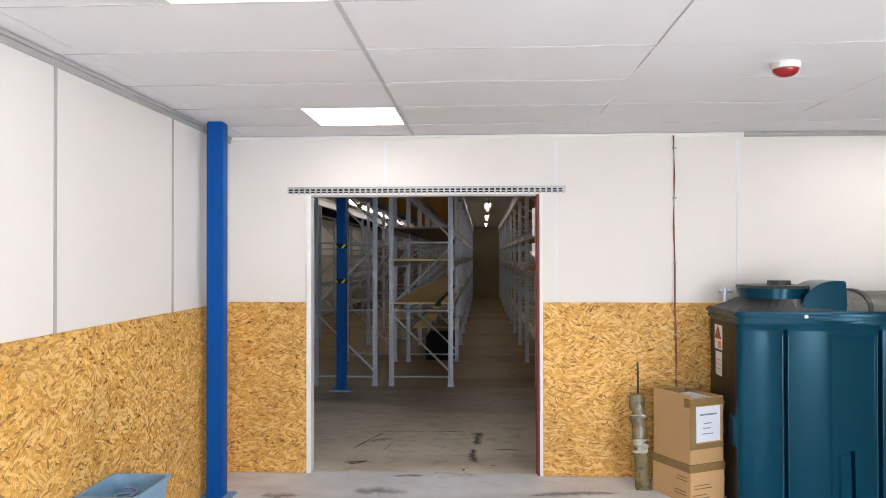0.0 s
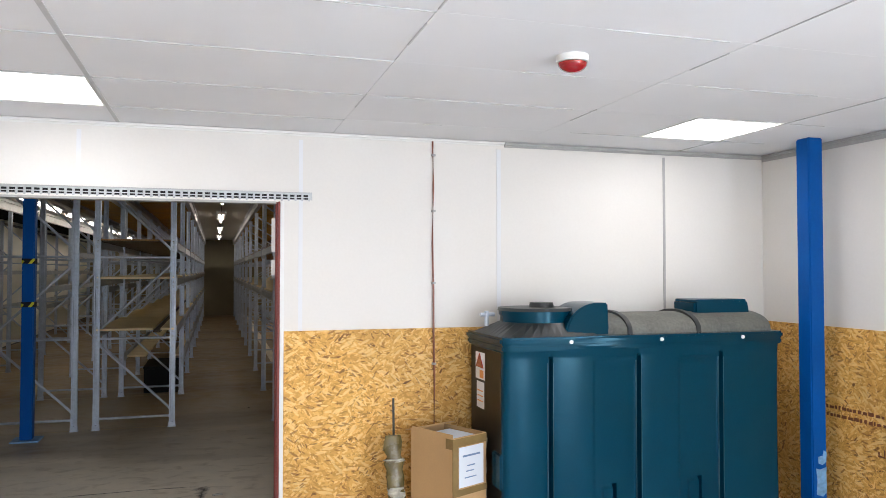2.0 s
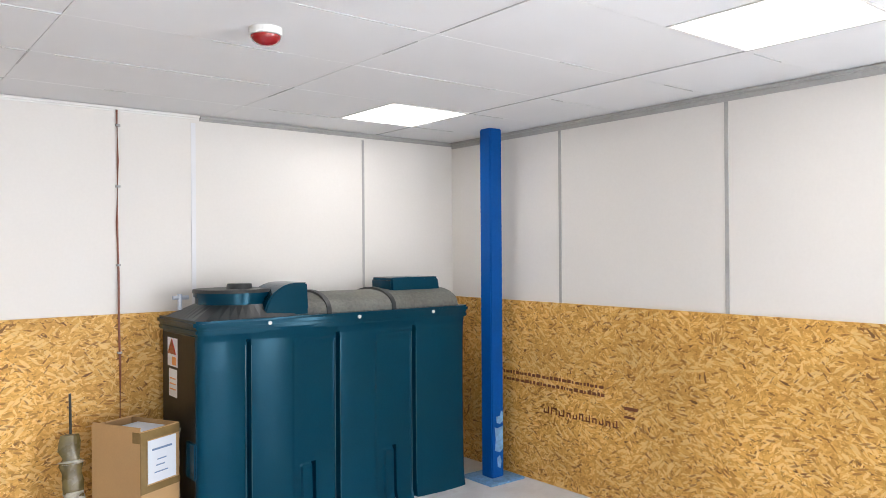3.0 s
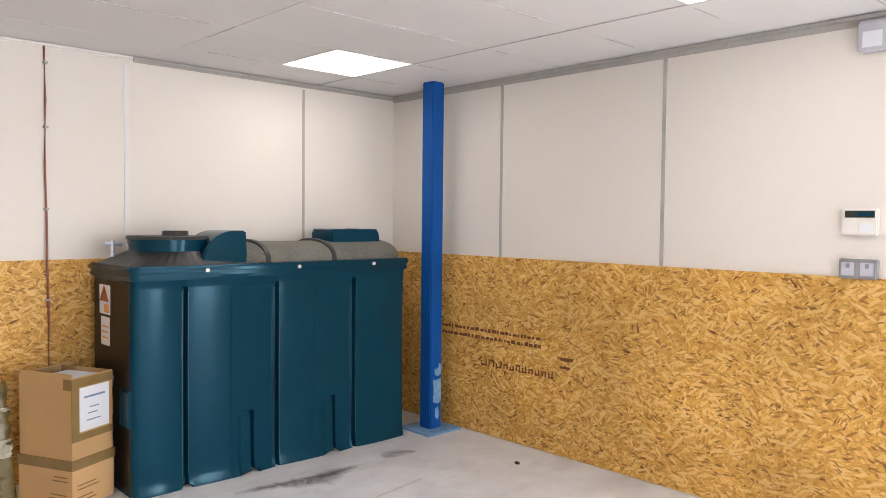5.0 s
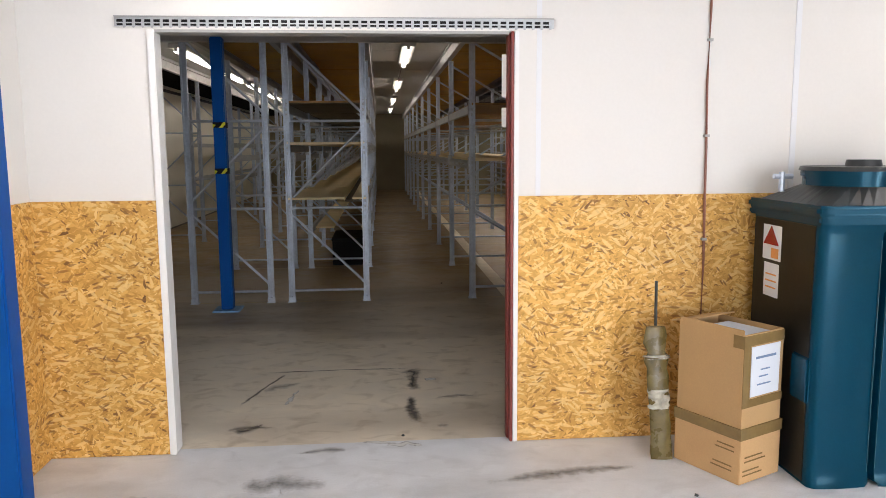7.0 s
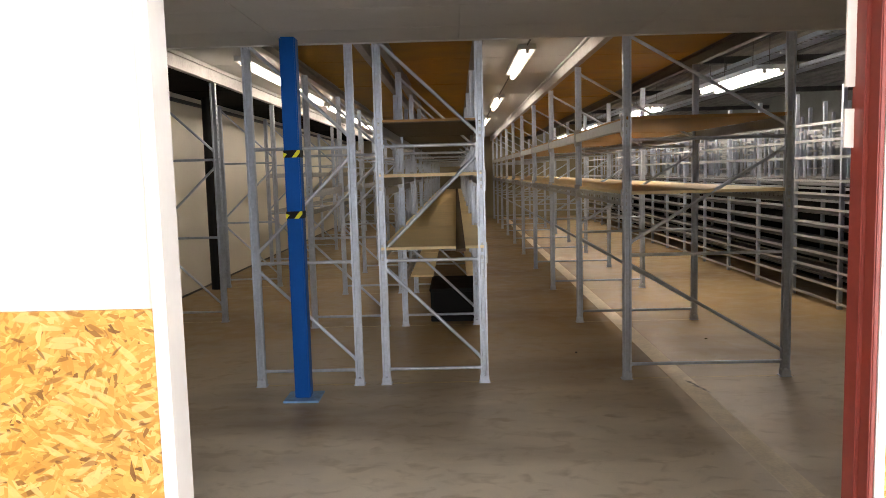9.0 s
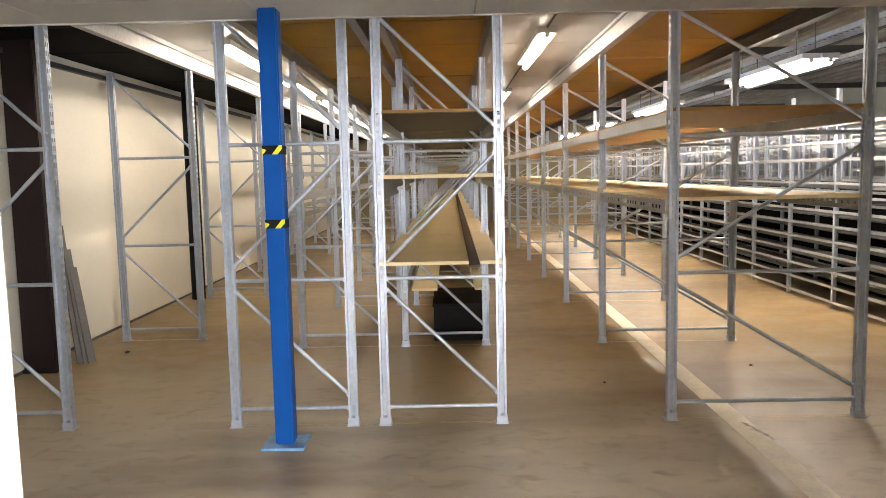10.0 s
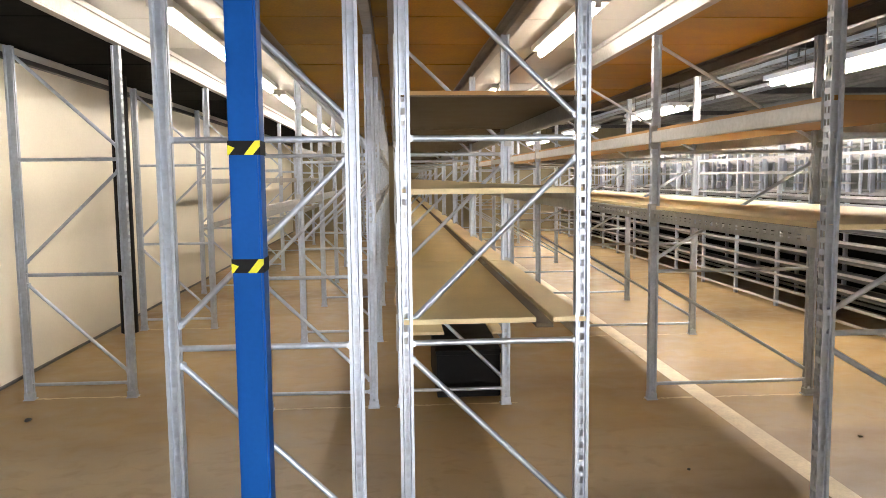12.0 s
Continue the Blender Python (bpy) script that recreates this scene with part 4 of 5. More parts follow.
mark("floor_scuff", "dark drag mark on the concrete floor", OILY, [(-1.05, 6.66, 0.008), (-0.5, 6.68, 0.005), (-0.15, 6.66, 0.010)])
mark("floor_scuff", "black oily scuff on the concrete floor", OILY, [(-0.14, 6.64, 0.05), (-0.10, 6.58, 0.04), (-0.11, 6.40, 0.016), (-0.12, 6.2, 0.03)])
mark("floor_scuff", "black oily scuff on the concrete floor", OILY, [(-0.13, 6.1, 0.012), (-0.14, 5.9, 0.025), (-0.12, 5.65, 0.02)])
mark("floor_scrape", "chalky white scrape on the concrete floor", CHALK, [(-0.04, 6.44, 0.035), (0.05, 6.40, 0.025)])
mark("floor_scrape", "chalky white scrape on the concrete floor", CHALK, [(-0.30, 5.36, 0.018), (-0.18, 5.38, 0.03), (-0.1, 5.34, 0.012)])
mark("floor_scuff", "dark drag mark on the concrete floor", OILY, [(-1.06, 5.60, 0.035), (-0.98, 5.66, 0.02), (-0.93, 5.72, 0.006)])
mark("floor_scuff", "dark drag mark on the concrete floor", OILY, [(-1.12, 6.0, 0.008), (-1.0, 6.4, 0.006), (-0.92, 6.62, 0.008)])
mark("floor_scuff", "dark smudge on the concrete floor", SCUFF, [(-1.02, 6.28, 0.02), (-0.92, 6.36, 0.03), (-0.80, 6.42, 0.01)])
mark("floor_scrape", "chalky white scrape on the concrete floor", CHALK, [(-0.86, 5.98, 0.010), (-0.83, 6.16, 0.018), (-0.80, 6.30, 0.006)])
mark("floor_scuff", "dark smudge on the concrete floor", SCUFF, [(-0.02, 5.62, 0.012), (0.05, 5.60, 0.02)])
mark("floor_scuff", "dark tyre scuff on the concrete floor", SCUFF, [(-0.92, 4.95, 0.04), (-0.75, 4.98, 0.06), (-0.55, 4.95, 0.02)])
mark("floor_scuff", "black scuff on the concrete floor beside the tank", SCUFF, [(2.15, 4.36, 0.02), (2.40, 4.36, 0.06), (2.62, 4.42, 0.03)])
mark("floor_scuff", "black scuff on the concrete floor beside the tank", SCUFF, [(2.9, 4.42, 0.02), (3.02, 4.44, 0.045), (3.15, 4.38, 0.015)])
mark("floor_scuff", "dark drag mark on the concrete floor", SCUFF, [(0.15, 4.90, 0.010), (0.445, 4.966, 0.03), (0.7, 5.0, 0.02), (0.85, 5.0, 0.008)])
mark("floor_scuff", "dark smudge on the concrete floor", SCUFF, [(-1.5, 4.83, 0.02), (-1.40, 4.85, 0.04), (-1.25, 4.86, 0.015)])
mark("floor_scuff", "long grey scuff on the concrete floor", SCUFF, [(1.92, 4.46, 0.015), (2.2, 4.42, 0.03), (2.5, 4.38, 0.03), (2.75, 4.40, 0.012)])
mark("floor_scuff", "dark smudge on the concrete floor", SCUFF, [(-1.0, 4.62, 0.015), (-0.9, 4.67, 0.03), (-0.78, 4.66, 0.012)])
mark("floor_scrape", "chalky white scrape on the concrete floor", CHALK, [(-0.42, 5.42, 0.010), (-0.32, 5.41, 0.02), (-0.22, 5.38, 0.010)])
mark("floor_scrape", "chalky white scrape on the concrete floor", CHALK, [(1.6, 3.6, 0.008), (2.3, 3.9, 0.012), (3.0, 4.0, 0.008)])
for dx, dy, y0 in ((-1.02, 5.64, 0.0), (-0.62, 5.30, 0.3), (0.10, 6.05, 0.2)):
    mark("floor_scuff", "grey traffic smudge on the concrete floor", SCUFF, [(dx - 0.10, dy, 0.010), (dx + y0 * 0.2, dy + 0.04, 0.018), (dx + 0.14, dy + 0.02, 0.008)])
mark("floor_scuff", "dark oily crack across the painted floor line", OILY, [(0.985, 8.93, 0.006), (1.02, 8.80, 0.016), (1.06, 8.60, 0.006)], 0.003)


def crumb(x, y, r, seed):
    b = bmesh.new()
    bmesh.ops.create_icosphere(b, subdivisions=2, radius=r)
    for v in b.verts:
        v.co *= 1 + 0.5 * noise.noise(v.co / r + Vector((seed, 0, 0)))
        v.co.z *= 0.6
    low = min(v.co.z for v in b.verts)
    bmesh.ops.translate(b, verts=b.verts, vec=(x, y, -low))
    solid("dirt_crumb", b, OLIVE if seed == 3 else TANKDARK, "small dark crumb of dirt on the floor", "debris", "crumbs on the floor", smooth=True)


for k, (x, y, r) in enumerate(((3.426, 3.783, 0.016), (-3.592, 10.985, 0.022), (1.0, 4.69, 0.009), (1.55, 10.2, 0.012), (0.35, 9.8, 0.010), (-0.20, 5.48, 0.008))):
    crumb(x, y, r, k)


# ---- the store: shell ----
DECK = 2.60
solid("wall_store_west", boxed((STORE_W - 0.1, STORE_W, ROOM_N + WALL_T, STORE_N, 0, 3.2)), CREAM, "cream panelled side wall of the store", "wall", **structure)
solid("wall_store_east", boxed((STORE_E, STORE_E + 0.1, ROOM_N + WALL_T, STORE_N, 0, 3.2)), PALEWALL, "pale grey side wall of the store", "wall", **structure)
solid("wall_store_end", boxed((STORE_W - 0.1, STORE_E + 0.1, STORE_N, STORE_N + 0.1, 0, 3.2)), BEIGE, "beige end wall of the store", "wall", **structure)
joints = bmesh.new()
box(joints, STORE_W, STORE_W + 0.05, ROOM_N + WALL_T, STORE_N, 2.50, 2.54)
box(joints, STORE_W, STORE_W + 0.02, ROOM_N + WALL_T, STORE_N, 0.0, 0.02)
solid("trim_store_wall", joints, STEELDARK, "dark joints and steel channel along the cream wall", "trim", **structure)

lob = bmesh.new()
for i in range(9):
    for j in range(6):
        x0, y0 = STORE_W + i * 1.2, ROOM_N + WALL_T + j * 0.6
        box(lob, x0 + 0.003, min(x0 + 1.197, STORE_E), y0 + 0.003, min(y0 + 0.597, FRONT - 0.04), 2.42, 2.45)
box(lob, STORE_W, STORE_E, ROOM_N + WALL_T, FRONT - 0.04, 2.46, 2.5)
box(lob, STORE_W, STORE_E, FRONT - 0.04, FRONT - 0.02, 2.412, 3.2)
solid("ceiling_lobby", lob, LOBBYCEIL, "grey tiled ceiling in front of the racks", "ceiling", **structure)

AISLES = ((-3.06, -2.10), (-0.40, 0.56))
for k, (x0, x1) in enumerate(AISLES):
    b = bmesh.new()
    y = FRONT
    while y < STORE_N - 0.1:
        box(b, x0, x1, y + 0.004, min(y + 1.2, STORE_N) - 0.004, DECK + 0.05, DECK + 0.07)
        y += 1.2
    box(b, x0, x1, FRONT, STORE_N, DECK + 0.075, DECK + 0.1)
    solid("ceiling_aisle_%d" % (k + 1), b, CREAMCEIL, "cream panelled ceiling over an aisle", "ceiling", **structure)
b = bmesh.new()
for k in range(17):
    x = 1.80 + 0.28 * k
    prism(b, ((x, 3.05), (x + 0.04, 2.99), (x + 0.12, 2.99), (x + 0.16, 3.05)), FRONT, STORE_N, "y")
box(b, 1.74, STORE_E, FRONT, STORE_N, 3.04, 3.09)
solid("ceiling_roof", b, ROOFSTEEL, "grey ribbed steel roof deck", "ceiling", **structure)

purlins = thing("roof_purlins", "dark steel purlins under the roof deck", "beam", kind="structure")
for x in (2.05, 2.75, 3.6, 4.6):
    part("purlin", boxed((x - 0.03, x + 0.03, FRONT, STORE_N, 2.86, 2.985)), STEELDARK, purlins)
for k in range(5):
    part("purlin", boxed((1.75, STORE_E, FRONT + 0.3 + 4.0 * k, FRONT + 0.42 + 4.0 * k, 2.78, 2.86)), STEELDARK, purlins)



def cable_tray(x0, x1, z):
    """A perforated tray with upturned edges, hung under the purlins."""
    b = bmesh.new()
    xs = [x0] + [x0 + (x1 - x0) * k / 8 for k in range(1, 8)] + [x1]
    ys = [FRONT + 0.05 * k for k in range(int((22.0 - FRONT) / 0.05))]
    grid = [[b.verts.new((x, y, z)) for x in xs] for y in ys]
    for j in range(len(ys) - 1):
        for i in range(8):
            if not (j % 2 and i in (1, 3, 4, 6)):
                b.faces.new((grid[j][i], grid[j][i + 1], grid[j + 1][i + 1], grid[j + 1][i]))
    for x in (x0, x1):
        box(b, x - 0.002, x + 0.002, FRONT, ys[-1], z + 0.001, z + 0.045)
    tray = solid("cable_tray", b, GALV, "perforated galvanised cable tray hung under the roof", "cable tray", "cable trays")
    for k in range(3):
        y = FRONT + 0.33 + 4.0 * k
        for x in (x0 - 0.008, x1 + 0.002):
            part("hanger", boxed((x, x + 0.006, y, y + 0.03, z, 2.78)), STEELDARK, tray)


cable_tray(2.80, 3.02, 2.70)
cable_tray(3.70, 3.95, 2.70)

solid("floor_line", boxed((0.90, 1.04, 7.0, STORE_N, 0.0, 0.0016)), LINE, "worn pale painted line on the store floor", "floor line", **structure)


# ---- racks ----
UP_W, UP_D = 0.056, 0.046


def upright_mesh(h, pitch=0.05, hole=0.026):
    """Rolled upright, one folded sheet: lips behind, a grooved slotted face to the front and a slotted face to the aisle at negative x."""
    path = [(UP_W - 0.002, 0.018), (UP_W, 0.0), (0.044, 0.0), (0.040, 0.010), (0.036, 0.010), (0.020, 0.010), (0.016, 0.010), (0.012, 0.0), (0.0, 0.0),
            (0.0, 0.006), (0.0, 0.018), (0.0, 0.028), (0.0, 0.040), (0.0, UP_D), (UP_W, UP_D), (UP_W - 0.002, UP_D - 0.016)]
    punched = {4, 9, 11}
    bm = bmesh.new()
    zs = [0.0]
    z = pitch
    while z + hole < h:
        zs += [z, z + hole]
        z += pitch
    zs.append(h)
    grid = [[bm.verts.new((x, y, z)) for x, y in path] for z in zs]
    for j in range(len(zs) - 1):
        for i in range(len(path) - 1):
            if i in punched and j % 2:
                continue
            bm.faces.new((grid[j][i], grid[j][i + 1], grid[j + 1][i + 1], grid[j + 1][i]))
    return mesh_of("upright", bm, GALV)


RACK_H = 2.49
UPRIGHT = upright_mesh(RACK_H)
FOOT = mesh_of("foot", boxed((-0.012, UP_W + 0.012, -0.012, UP_D + 0.02, 0, 0.006), (-0.004, UP_W + 0.004, -0.004, UP_D + 0.004, 0.006, 0.05)), GALV, bevel=0.002)
LINK = {}


def brace_mesh(dx, dz):
    key = (round(dx, 3), round(dz, 3))
    if key not in LINK:
        bm = bmesh.new()
        rod(bm, (0, 0, 0), (dx, 0, dz), 0.0125, 10)
        for x, z in ((0.0, 0.0), (dx, dz)):
            rod(bm, (x, -0.017, z), (x, 0.017, z), 0.014, 8)
        LINK[key] = mesh_of("brace", bm, GALV, smooth=True)
    return LINK[key]


def frame_parts(rack, x0, x1, y):
    """One ladder frame across the rack from x0 to x1 with its front face at y."""
    for x, flip in ((x0, False), (x1, True)):
        u = part("upright", UPRIGHT, GALV, rack)
        u.matrix_local = pose(x, y, 0) @ Matrix.Diagonal((-1 if flip else 1, 1, 1, 1))
        f = part("foot", FOOT, GALV, u)
    a, b = x0 + UP_W, x1 - UP_W
    ym = y + UP_D / 2
    for z in (0.11, 0.90, 1.71):
        p = part("brace", brace_mesh(b - a, 0.0), GALV, rack)
        p.matrix_local = pose(a, ym, z)
    for z0, z1 in ((0.83, 0.19), (0.99, 1.63), (2.42, 1.80)):
        p = part("brace", brace_mesh(b - a, z1 - z0), GALV, rack)
        p.matrix_local = pose(a, ym + 0.012, z0)


def beam_mesh(length, h):
    bm = bmesh.new()
    box(bm, 0, 0.035, 0, length, 0, h)
    box(bm, 0.035, 0.045, 0, length, 0, h * 0.55)
    for y in (0, length - 0.004):
        box(bm, -0.006, 0.04, y, y + 0.004, -0.04, h + 0.04)
    return mesh_of("beam", bm, GALVBEAM, bevel=0.002)


def punched_beam(length, h):
    """A folded sheet beam with a row of slots along its face."""
    path = [(0.04, 0.0), (0.0, 0.0), (0.0, 0.026), (0.0, 0.050), (0.0, h), (0.04, h)]
    ys = [0.0]
    y = 0.06
    while y + 0.03 < length - 0.03:
        ys += [y, y + 0.028]
        y += 0.075
    ys.append(length)
    bm = bmesh.new()
    grid = [[bm.verts.new((x, y, z)) for x, z in path] for y in ys]
    for j in range(len(ys) - 1):
        for i in range(len(path) - 1):
            if not (i == 2 and j % 2):
                bm.faces.new((grid[j][i], grid[j + 1][i], grid[j + 1][i + 1], grid[j][i + 1]))
    for y in (0, length - 0.004):
        box(bm, -0.006, 0.04, y, y + 0.004, -0.04, h + 0.04)
    return mesh_of("beam", bm, GALVBEAM)


BEAMS = {}


def rack_row(name, label, x0, x1, bays, pitch, levels, start=FRONT, beam_h=0.075, punched=False):
    rack = thing(name, label, "storage rack", "rows of storage racks")
    for k in range(bays + 1):
        frame_parts(rack, x0, x1, start + k * pitch)
    key = (pitch, beam_h, punched)
    BEAMS[(pitch, beam_h, False)] = beam_mesh(pitch - UP_D, beam_h)
    if punched:
        BEAMS[key] = punched_beam(pitch - UP_D, beam_h)
    for k in range(bays):
        for z in levels:
            if isinstance(z, tuple):
                z, first = z
                if k < first:
                    continue
            for x, flip in ((x0 - 0.004, 1), (x1 + 0.004, -1)):
                p = part("beam", BEAMS[key if z == levels[0] else (pitch, beam_h, False)], GALVBEAM, rack)
                p.matrix_local = pose(x, start + k * pitch + UP_D, z) @ Matrix.Diagonal((flip, 1, 1, 1))
    return rack


def shelf(x0, x1, y0, y1, z, t, label="pale chipboard shelf board lying on rack beams", mat=CHIP_TOP):
    return solid("shelf_board", boxed((x0, x1, y0, y1, z, z + t)), mat, label, "shelf board", "shelf boards", bevel=0.002)


A0, A1, B0, B1, C0, C1, W0, W1 = -2.085, -1.315, -1.175, -0.41, 0.56, 1.745, -3.84, -3.065
rack_row("storage_rack", "galvanised steel storage rack with bare frames", A0, A1, 9, BAY, ((1.30, 1), (1.78, 2)))
rack_row("storage_rack", "galvanised steel storage rack with chipboard shelves", B0, B1, 9, BAY, ((0.42, 1), 0.905, 1.42, 1.80), beam_h=0.07)
rack_row("storage_rack", "wide galvanised steel storage rack with chipboard shelves", C0, C1, 9, BAY, (1.25, 1.775), punched=True)
rack_row("storage_rack", "galvanised steel storage rack beside the cream wall", W0, W1, 7, 2.5, ((0.86, 3), (1.5, 3)))

for k in range(9):
    y0 = FRONT + k * BAY + 0.004
    y1 = y0 + BAY - 0.008
    shelf(B0 + 0.02, -0.625, y0, y1, 0.977, 0.02)
    shelf(-0.555, B1 - 0.012, y0, y1, 0.977, 0.02, "narrow chipboard shelf strip lying on rack beams")
    shelf(B0 + 0.02, B1 - 0.02, y0 + 0.03, y1, 1.492, 0.022)
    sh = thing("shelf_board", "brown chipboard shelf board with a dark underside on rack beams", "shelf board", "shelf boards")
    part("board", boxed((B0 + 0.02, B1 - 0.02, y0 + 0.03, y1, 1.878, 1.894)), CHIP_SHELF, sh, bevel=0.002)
    # dark brown layer puts the shade under the shelf into the colour
    part("underside", boxed((B0 + 0.022, B1 - 0.022, y0 + 0.034, y1 - 0.004, 1.872, 1.878)), SHADEWOOD, sh, "underside darkened for its shade")
    shelf(C0 + 0.03, C1 - 0.03, y0 + 0.02, y1, 1.327, 0.022)
    shelf(C0 + 0.03, C1 - 0.03, y0 + 0.03, y1, 1.852, 0.022, "brown chipboard shelf board lying on rack beams", CHIP_SHELF)
    # dark filler board stands for the shade down the gap
    shelf(-0.625, -0.555, y0, y1, 0.955, 0.018, "dark strip shading the gap between the shelf boards", SHADEWOOD)
    if k:
        shelf(B0 + 0.09, -0.86, y0 + 0.02, y1, 0.49, 0.02)
        shelf(-0.53, B1 - 0.04, y0 + 0.02, y1, 0.49, 0.02)

# dust gathered along the feet of the frames
for x0, x1, step in ((A0, A1, BAY), (B0, B1, BAY), (C0, C1, BAY), (W0, W1, 2.5)):
    for k in range(3):
        y = FRONT + step * k + 0.03
        mark("dust_streak", "pale dust gathered along the rack feet", DUST, [(x0 - 0.08, y, 0.022), (x0 + 0.06, y + 0.004, 0.018), ((x0 + x1) / 2, y + 0.006, 0.012), (x1 - 0.06, y, 0.018), (x1 + 0.10, y - 0.006, 0.022)])

# decks over the racks: chipboard sheets on long beams, near-black sheets by the wall
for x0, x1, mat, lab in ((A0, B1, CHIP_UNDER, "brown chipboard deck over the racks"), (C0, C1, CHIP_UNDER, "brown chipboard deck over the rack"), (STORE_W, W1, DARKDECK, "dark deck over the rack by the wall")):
    b = bmesh.new()
    y = FRONT
    rng = random.Random(int(x0 * 10))
    while y < STORE_N - 0.05:
        y1 = min(y + 1.04, STORE_N)
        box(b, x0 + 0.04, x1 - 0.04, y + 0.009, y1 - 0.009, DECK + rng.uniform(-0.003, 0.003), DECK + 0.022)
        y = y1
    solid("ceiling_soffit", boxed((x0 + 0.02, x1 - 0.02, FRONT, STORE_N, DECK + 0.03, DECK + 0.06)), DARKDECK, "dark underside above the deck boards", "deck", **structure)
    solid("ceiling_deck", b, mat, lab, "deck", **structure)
deck_beams = thing("deck_beams", "long galvanised beams carrying the deck", "beam", kind="structure")
for x, inner in ((W1, 1), (A0, -1), (A1 - 0.02, 1), (B0, -1), (B1, 1), (C0, -1), (C1, 1)):
    w0, w1 = (x + 0.022, x + 0.030) if inner > 0 else (x - 0.030, x - 0.022)
    b = boxed((x - 0.030, x + 0.030, FRONT, STORE_N, RACK_H, RACK_H + 0.010), (w0, w1, FRONT, STORE_N, RACK_H + 0.010, DECK - 0.010), (x - 0.030, x + 0.030, FRONT, STORE_N, DECK - 0.010, DECK),
              (x - 0.045, x + 0.045, FRONT, STORE_N, DECK + 0.002, DECK + 0.028), (x - 0.020, x + 0.020, FRONT, STORE_N, DECK + 0.028, DECK + 0.05))
    part("beam", b, STEELDARK if x == C1 else DECKBEAM, deck_beams, bevel=0.002)


# long low rack across the far aisle, many beams close together
def low_rack(x0, x1, label):
    r = thing("beam_rack", label, "storage rack", "rows of storage racks")
    post = mesh_of("post", boxed((-0.022, 0.022, -0.02, 0.02, 0, 2.3)), GALV, bevel=0.003)
    for k in range(17):
        for x in (x0, x1):
            p = part("post", post, GALV, r)
            p.location = (x, 9.3 + 1.06 * k, 0)
    for z in (0.05, 0.21, 0.37, 0.53, 0.69, 0.85, 1.01, 1.17, 1.31):
        part("beam", boxed((x0 - 0.03, x0 - 0.004, 9.2, 27.0, z, z + 0.025)), GALVBEAM, r)
        part("beam", boxed((x1 - 0.03, x1 - 0.004, 9.2, 27.0, z, z + 0.03)), GALVBEAM, r)
        if z > 0.3:
            lane = bmesh.new()
            prism(lane, ((x0 + 0.005, z - 0.045), (x0 + 0.34, z - 0.028), (x0 + 0.34, z - 0.022), (x0 + 0.005, z - 0.037)), 9.2, 27.0, "y")
            part("tray", lane, TRAY, r, "grey sheet steel tray")
    for z in (1.56, 1.74, 1.92):
        for x in (x0, x1):
            part("beam", boxed((x - 0.03, x - 0.004, 9.2, 27.0, z, z + 0.03)), GALVBEAM, r)
    part("back_panel", boxed((x1 + 0.02, x1 + 0.028, 9.2, 27.0, 0.0, 1.3)), DARKDECK, r, "dark back panel")
    post = mesh_of("divider", boxed((-0.012, 0.012, -0.012, 0.012, 1.34, 1.93)), GALV)
    for k in range(44):
        part("divider", post, GALV, r).location = (x1 - 0.04, 9.31 + 0.4 * k, 0)
    for k in range(34):
        part("divider", post, GALV, r).location = (x0 + 0.42, 9.48 + 0.53 * k, 0)
    rung = mesh_of("rung", boxed((-0.01, 0.01, 0.0, 0.3, -0.01, 0.01)), GALVBEAM)
    for k in range(17):
        for z in (1.45, 1.66, 1.84):
            part("rung", rung, GALVBEAM, r).location = (x0 + 0.42, 9.55 + 1.06 * k, z)
    return r


low_rack(3.32, 4.15, "long galvanised rack of close-set beams with dark trays")
low_rack(4.45, 5.3, "long galvanised rack of close-set beams with dark trays")

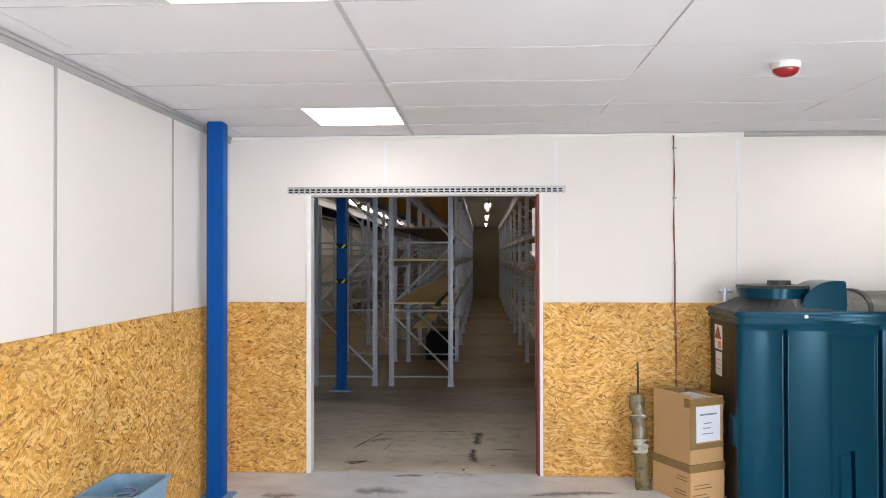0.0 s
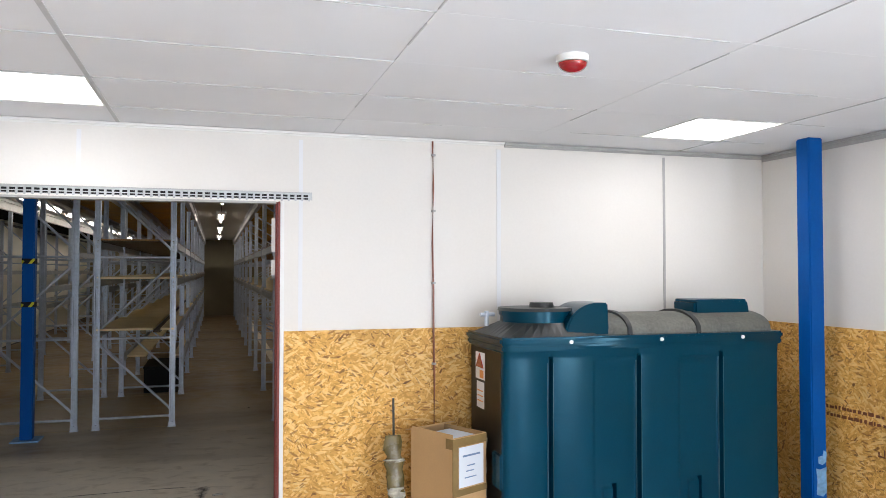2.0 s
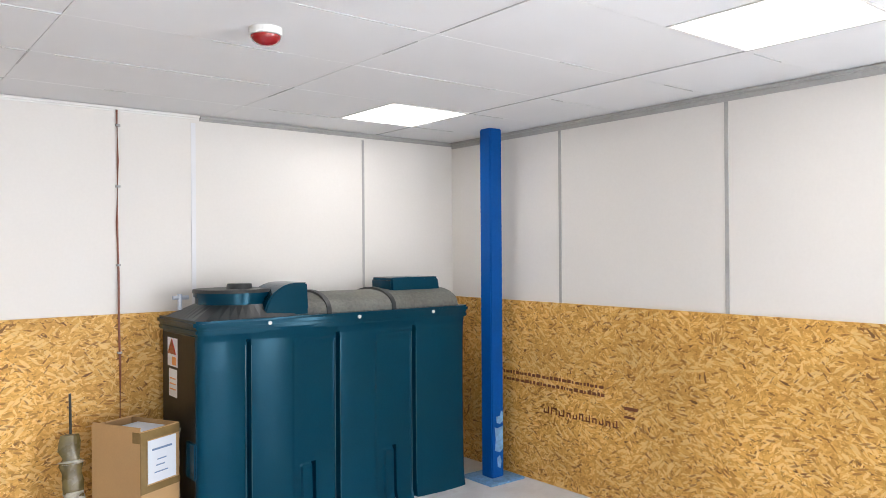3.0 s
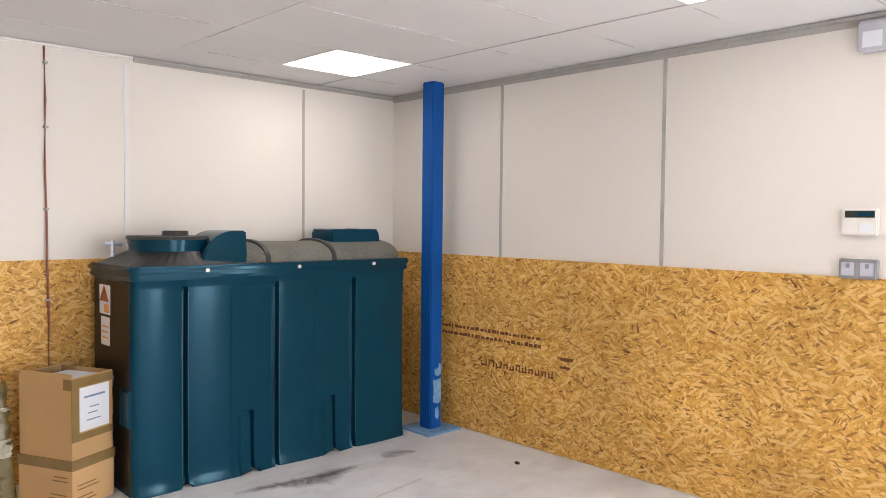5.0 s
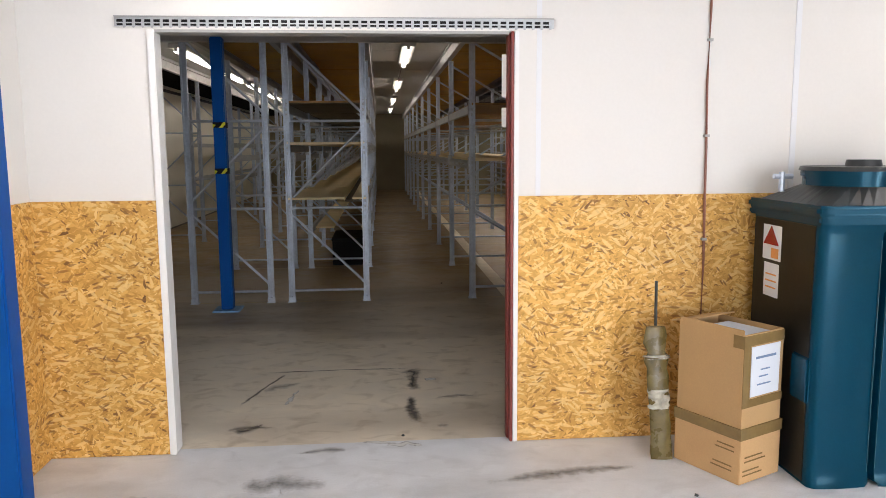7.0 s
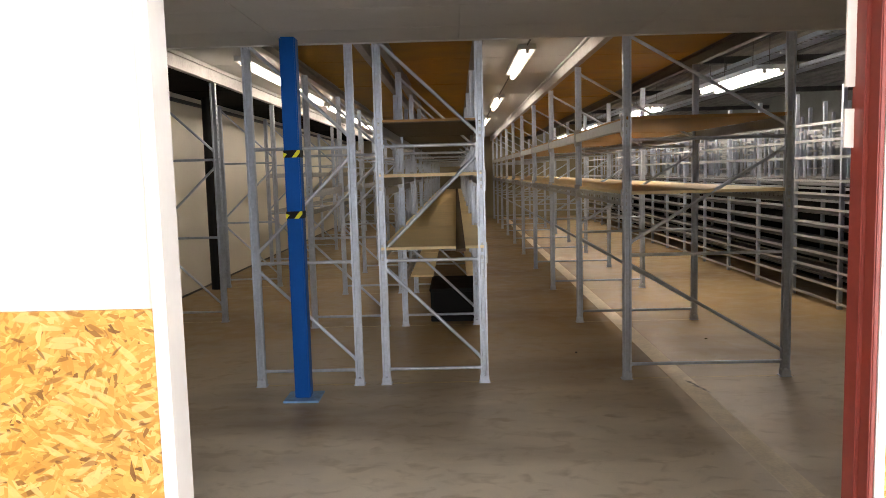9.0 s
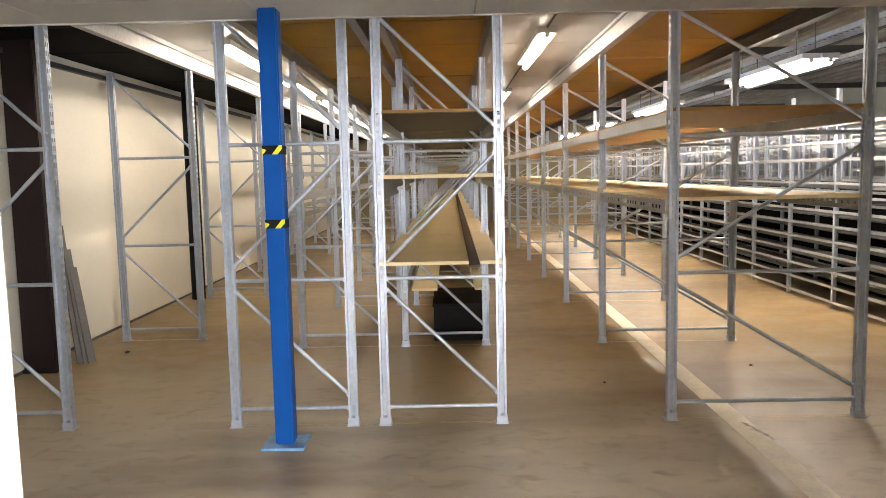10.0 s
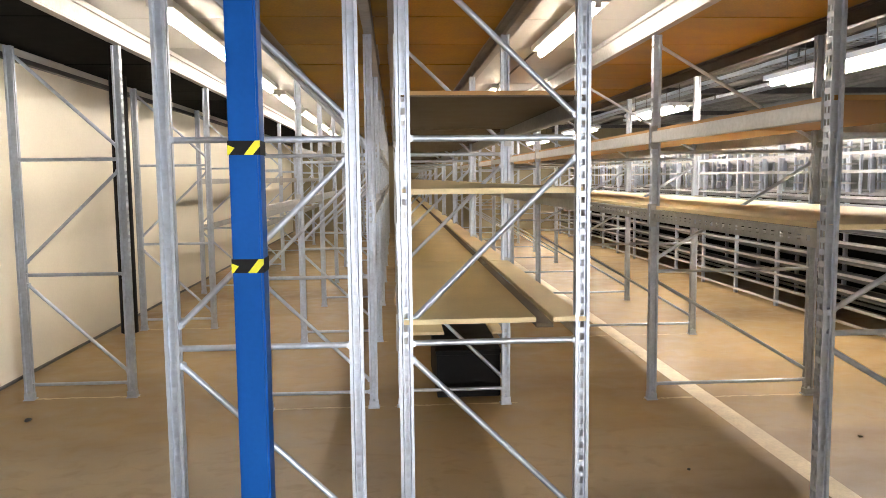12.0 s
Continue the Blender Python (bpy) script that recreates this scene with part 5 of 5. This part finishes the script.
# strip lights in the aisles
def strip_light(x, y, z, length=1.8, drop=0.0, lamp=TUBE):
    t = thing("strip_light", "fluorescent batten light under the aisle ceiling", "strip light", "aisle strip lights", at=(x, y, z))
    part("body", boxed((-0.08, 0.08, 0, length, 0.03, 0.078)), WHITEPLASTIC, t, bevel=0.004)
    b = bmesh.new()
    rod(b, (0, 0.03, 0.004), (0, length - 0.03, 0.004), 0.027, 12)
    part("tube", b, lamp, t, "glowing white tube", smooth=True)
    for y in (0.3, length - 0.3):
        if drop:
            b = bmesh.new()
            rod(b, (0, y, 0.08), (0, y, 0.08 + drop), 0.004, 6)
            part("hanger", b, STEELDARK, t)
    for y in (0.0, length - 0.03):
        part("end_cap", boxed((-0.018, 0.018, y, y + 0.03, -0.006, 0.03)), WHITEPLASTIC, t)


for k in range(4):
    strip_light(0.06, 10.6 + 4.4 * k, DECK - 0.03)
# left aisle: lights added at closer spacing to brighten the cream wall
for k in range(7):
    strip_light(-2.58, 10.8 + 2.4 * k, DECK - 0.03)
for k in range(4):
    for dx in (-0.085, 0.085):
        strip_light(2.55 + dx, 11.3 + 4.4 * k, 2.42, 1.9, 0.56, FARTUBE)
wire = boxed((0.055, 0.065, 9.0, STORE_N, DECK + 0.035, DECK + 0.05))
solid("light_conduit", wire, STEELDARK, "dark conduit along the aisle ceiling", "conduit")

# dark post and leaning planks by the cream wall
b = bmesh.new()
box(b, -4.15, -3.90, 10.36, 10.58, 0, DECK)
box(b, -4.16, -3.885, 10.34, 10.60, 0, 0.03)
solid("dark_post", b, MAROON, "wide dark maroon steel post beside the cream wall", "post", bevel=0.006)
b = bmesh.new()
rod(b, (-3.93, 13.9, 0), (-3.93, 13.9, DECK), 0.085, 18)
solid("dark_post", b, BLACK, "black round steel post beside the cream wall", "post", smooth=True)
for dx, hgt in ((0.0, 1.15), (0.05, 0.95), (0.09, 0.8)):
    b = bmesh.new()
    bar(b, (-3.80 + dx - 0.02, 10.62, 0.012), (-3.98 + dx, 10.72, hgt), 0.065, 0.022)
    solid("leaning_plank", b, PLANK, "grey plank leaning by the dark post", "plank", "leaning planks", bevel=0.002)

solid("black_crate", boxed((-0.90, -0.45, 11.25, 12.2, 0, 0.31), (-0.91, -0.44, 11.24, 12.21, 0.31, 0.34)), BLACK, "black plastic crate on the floor under the shelves", "crate", bevel=0.006)
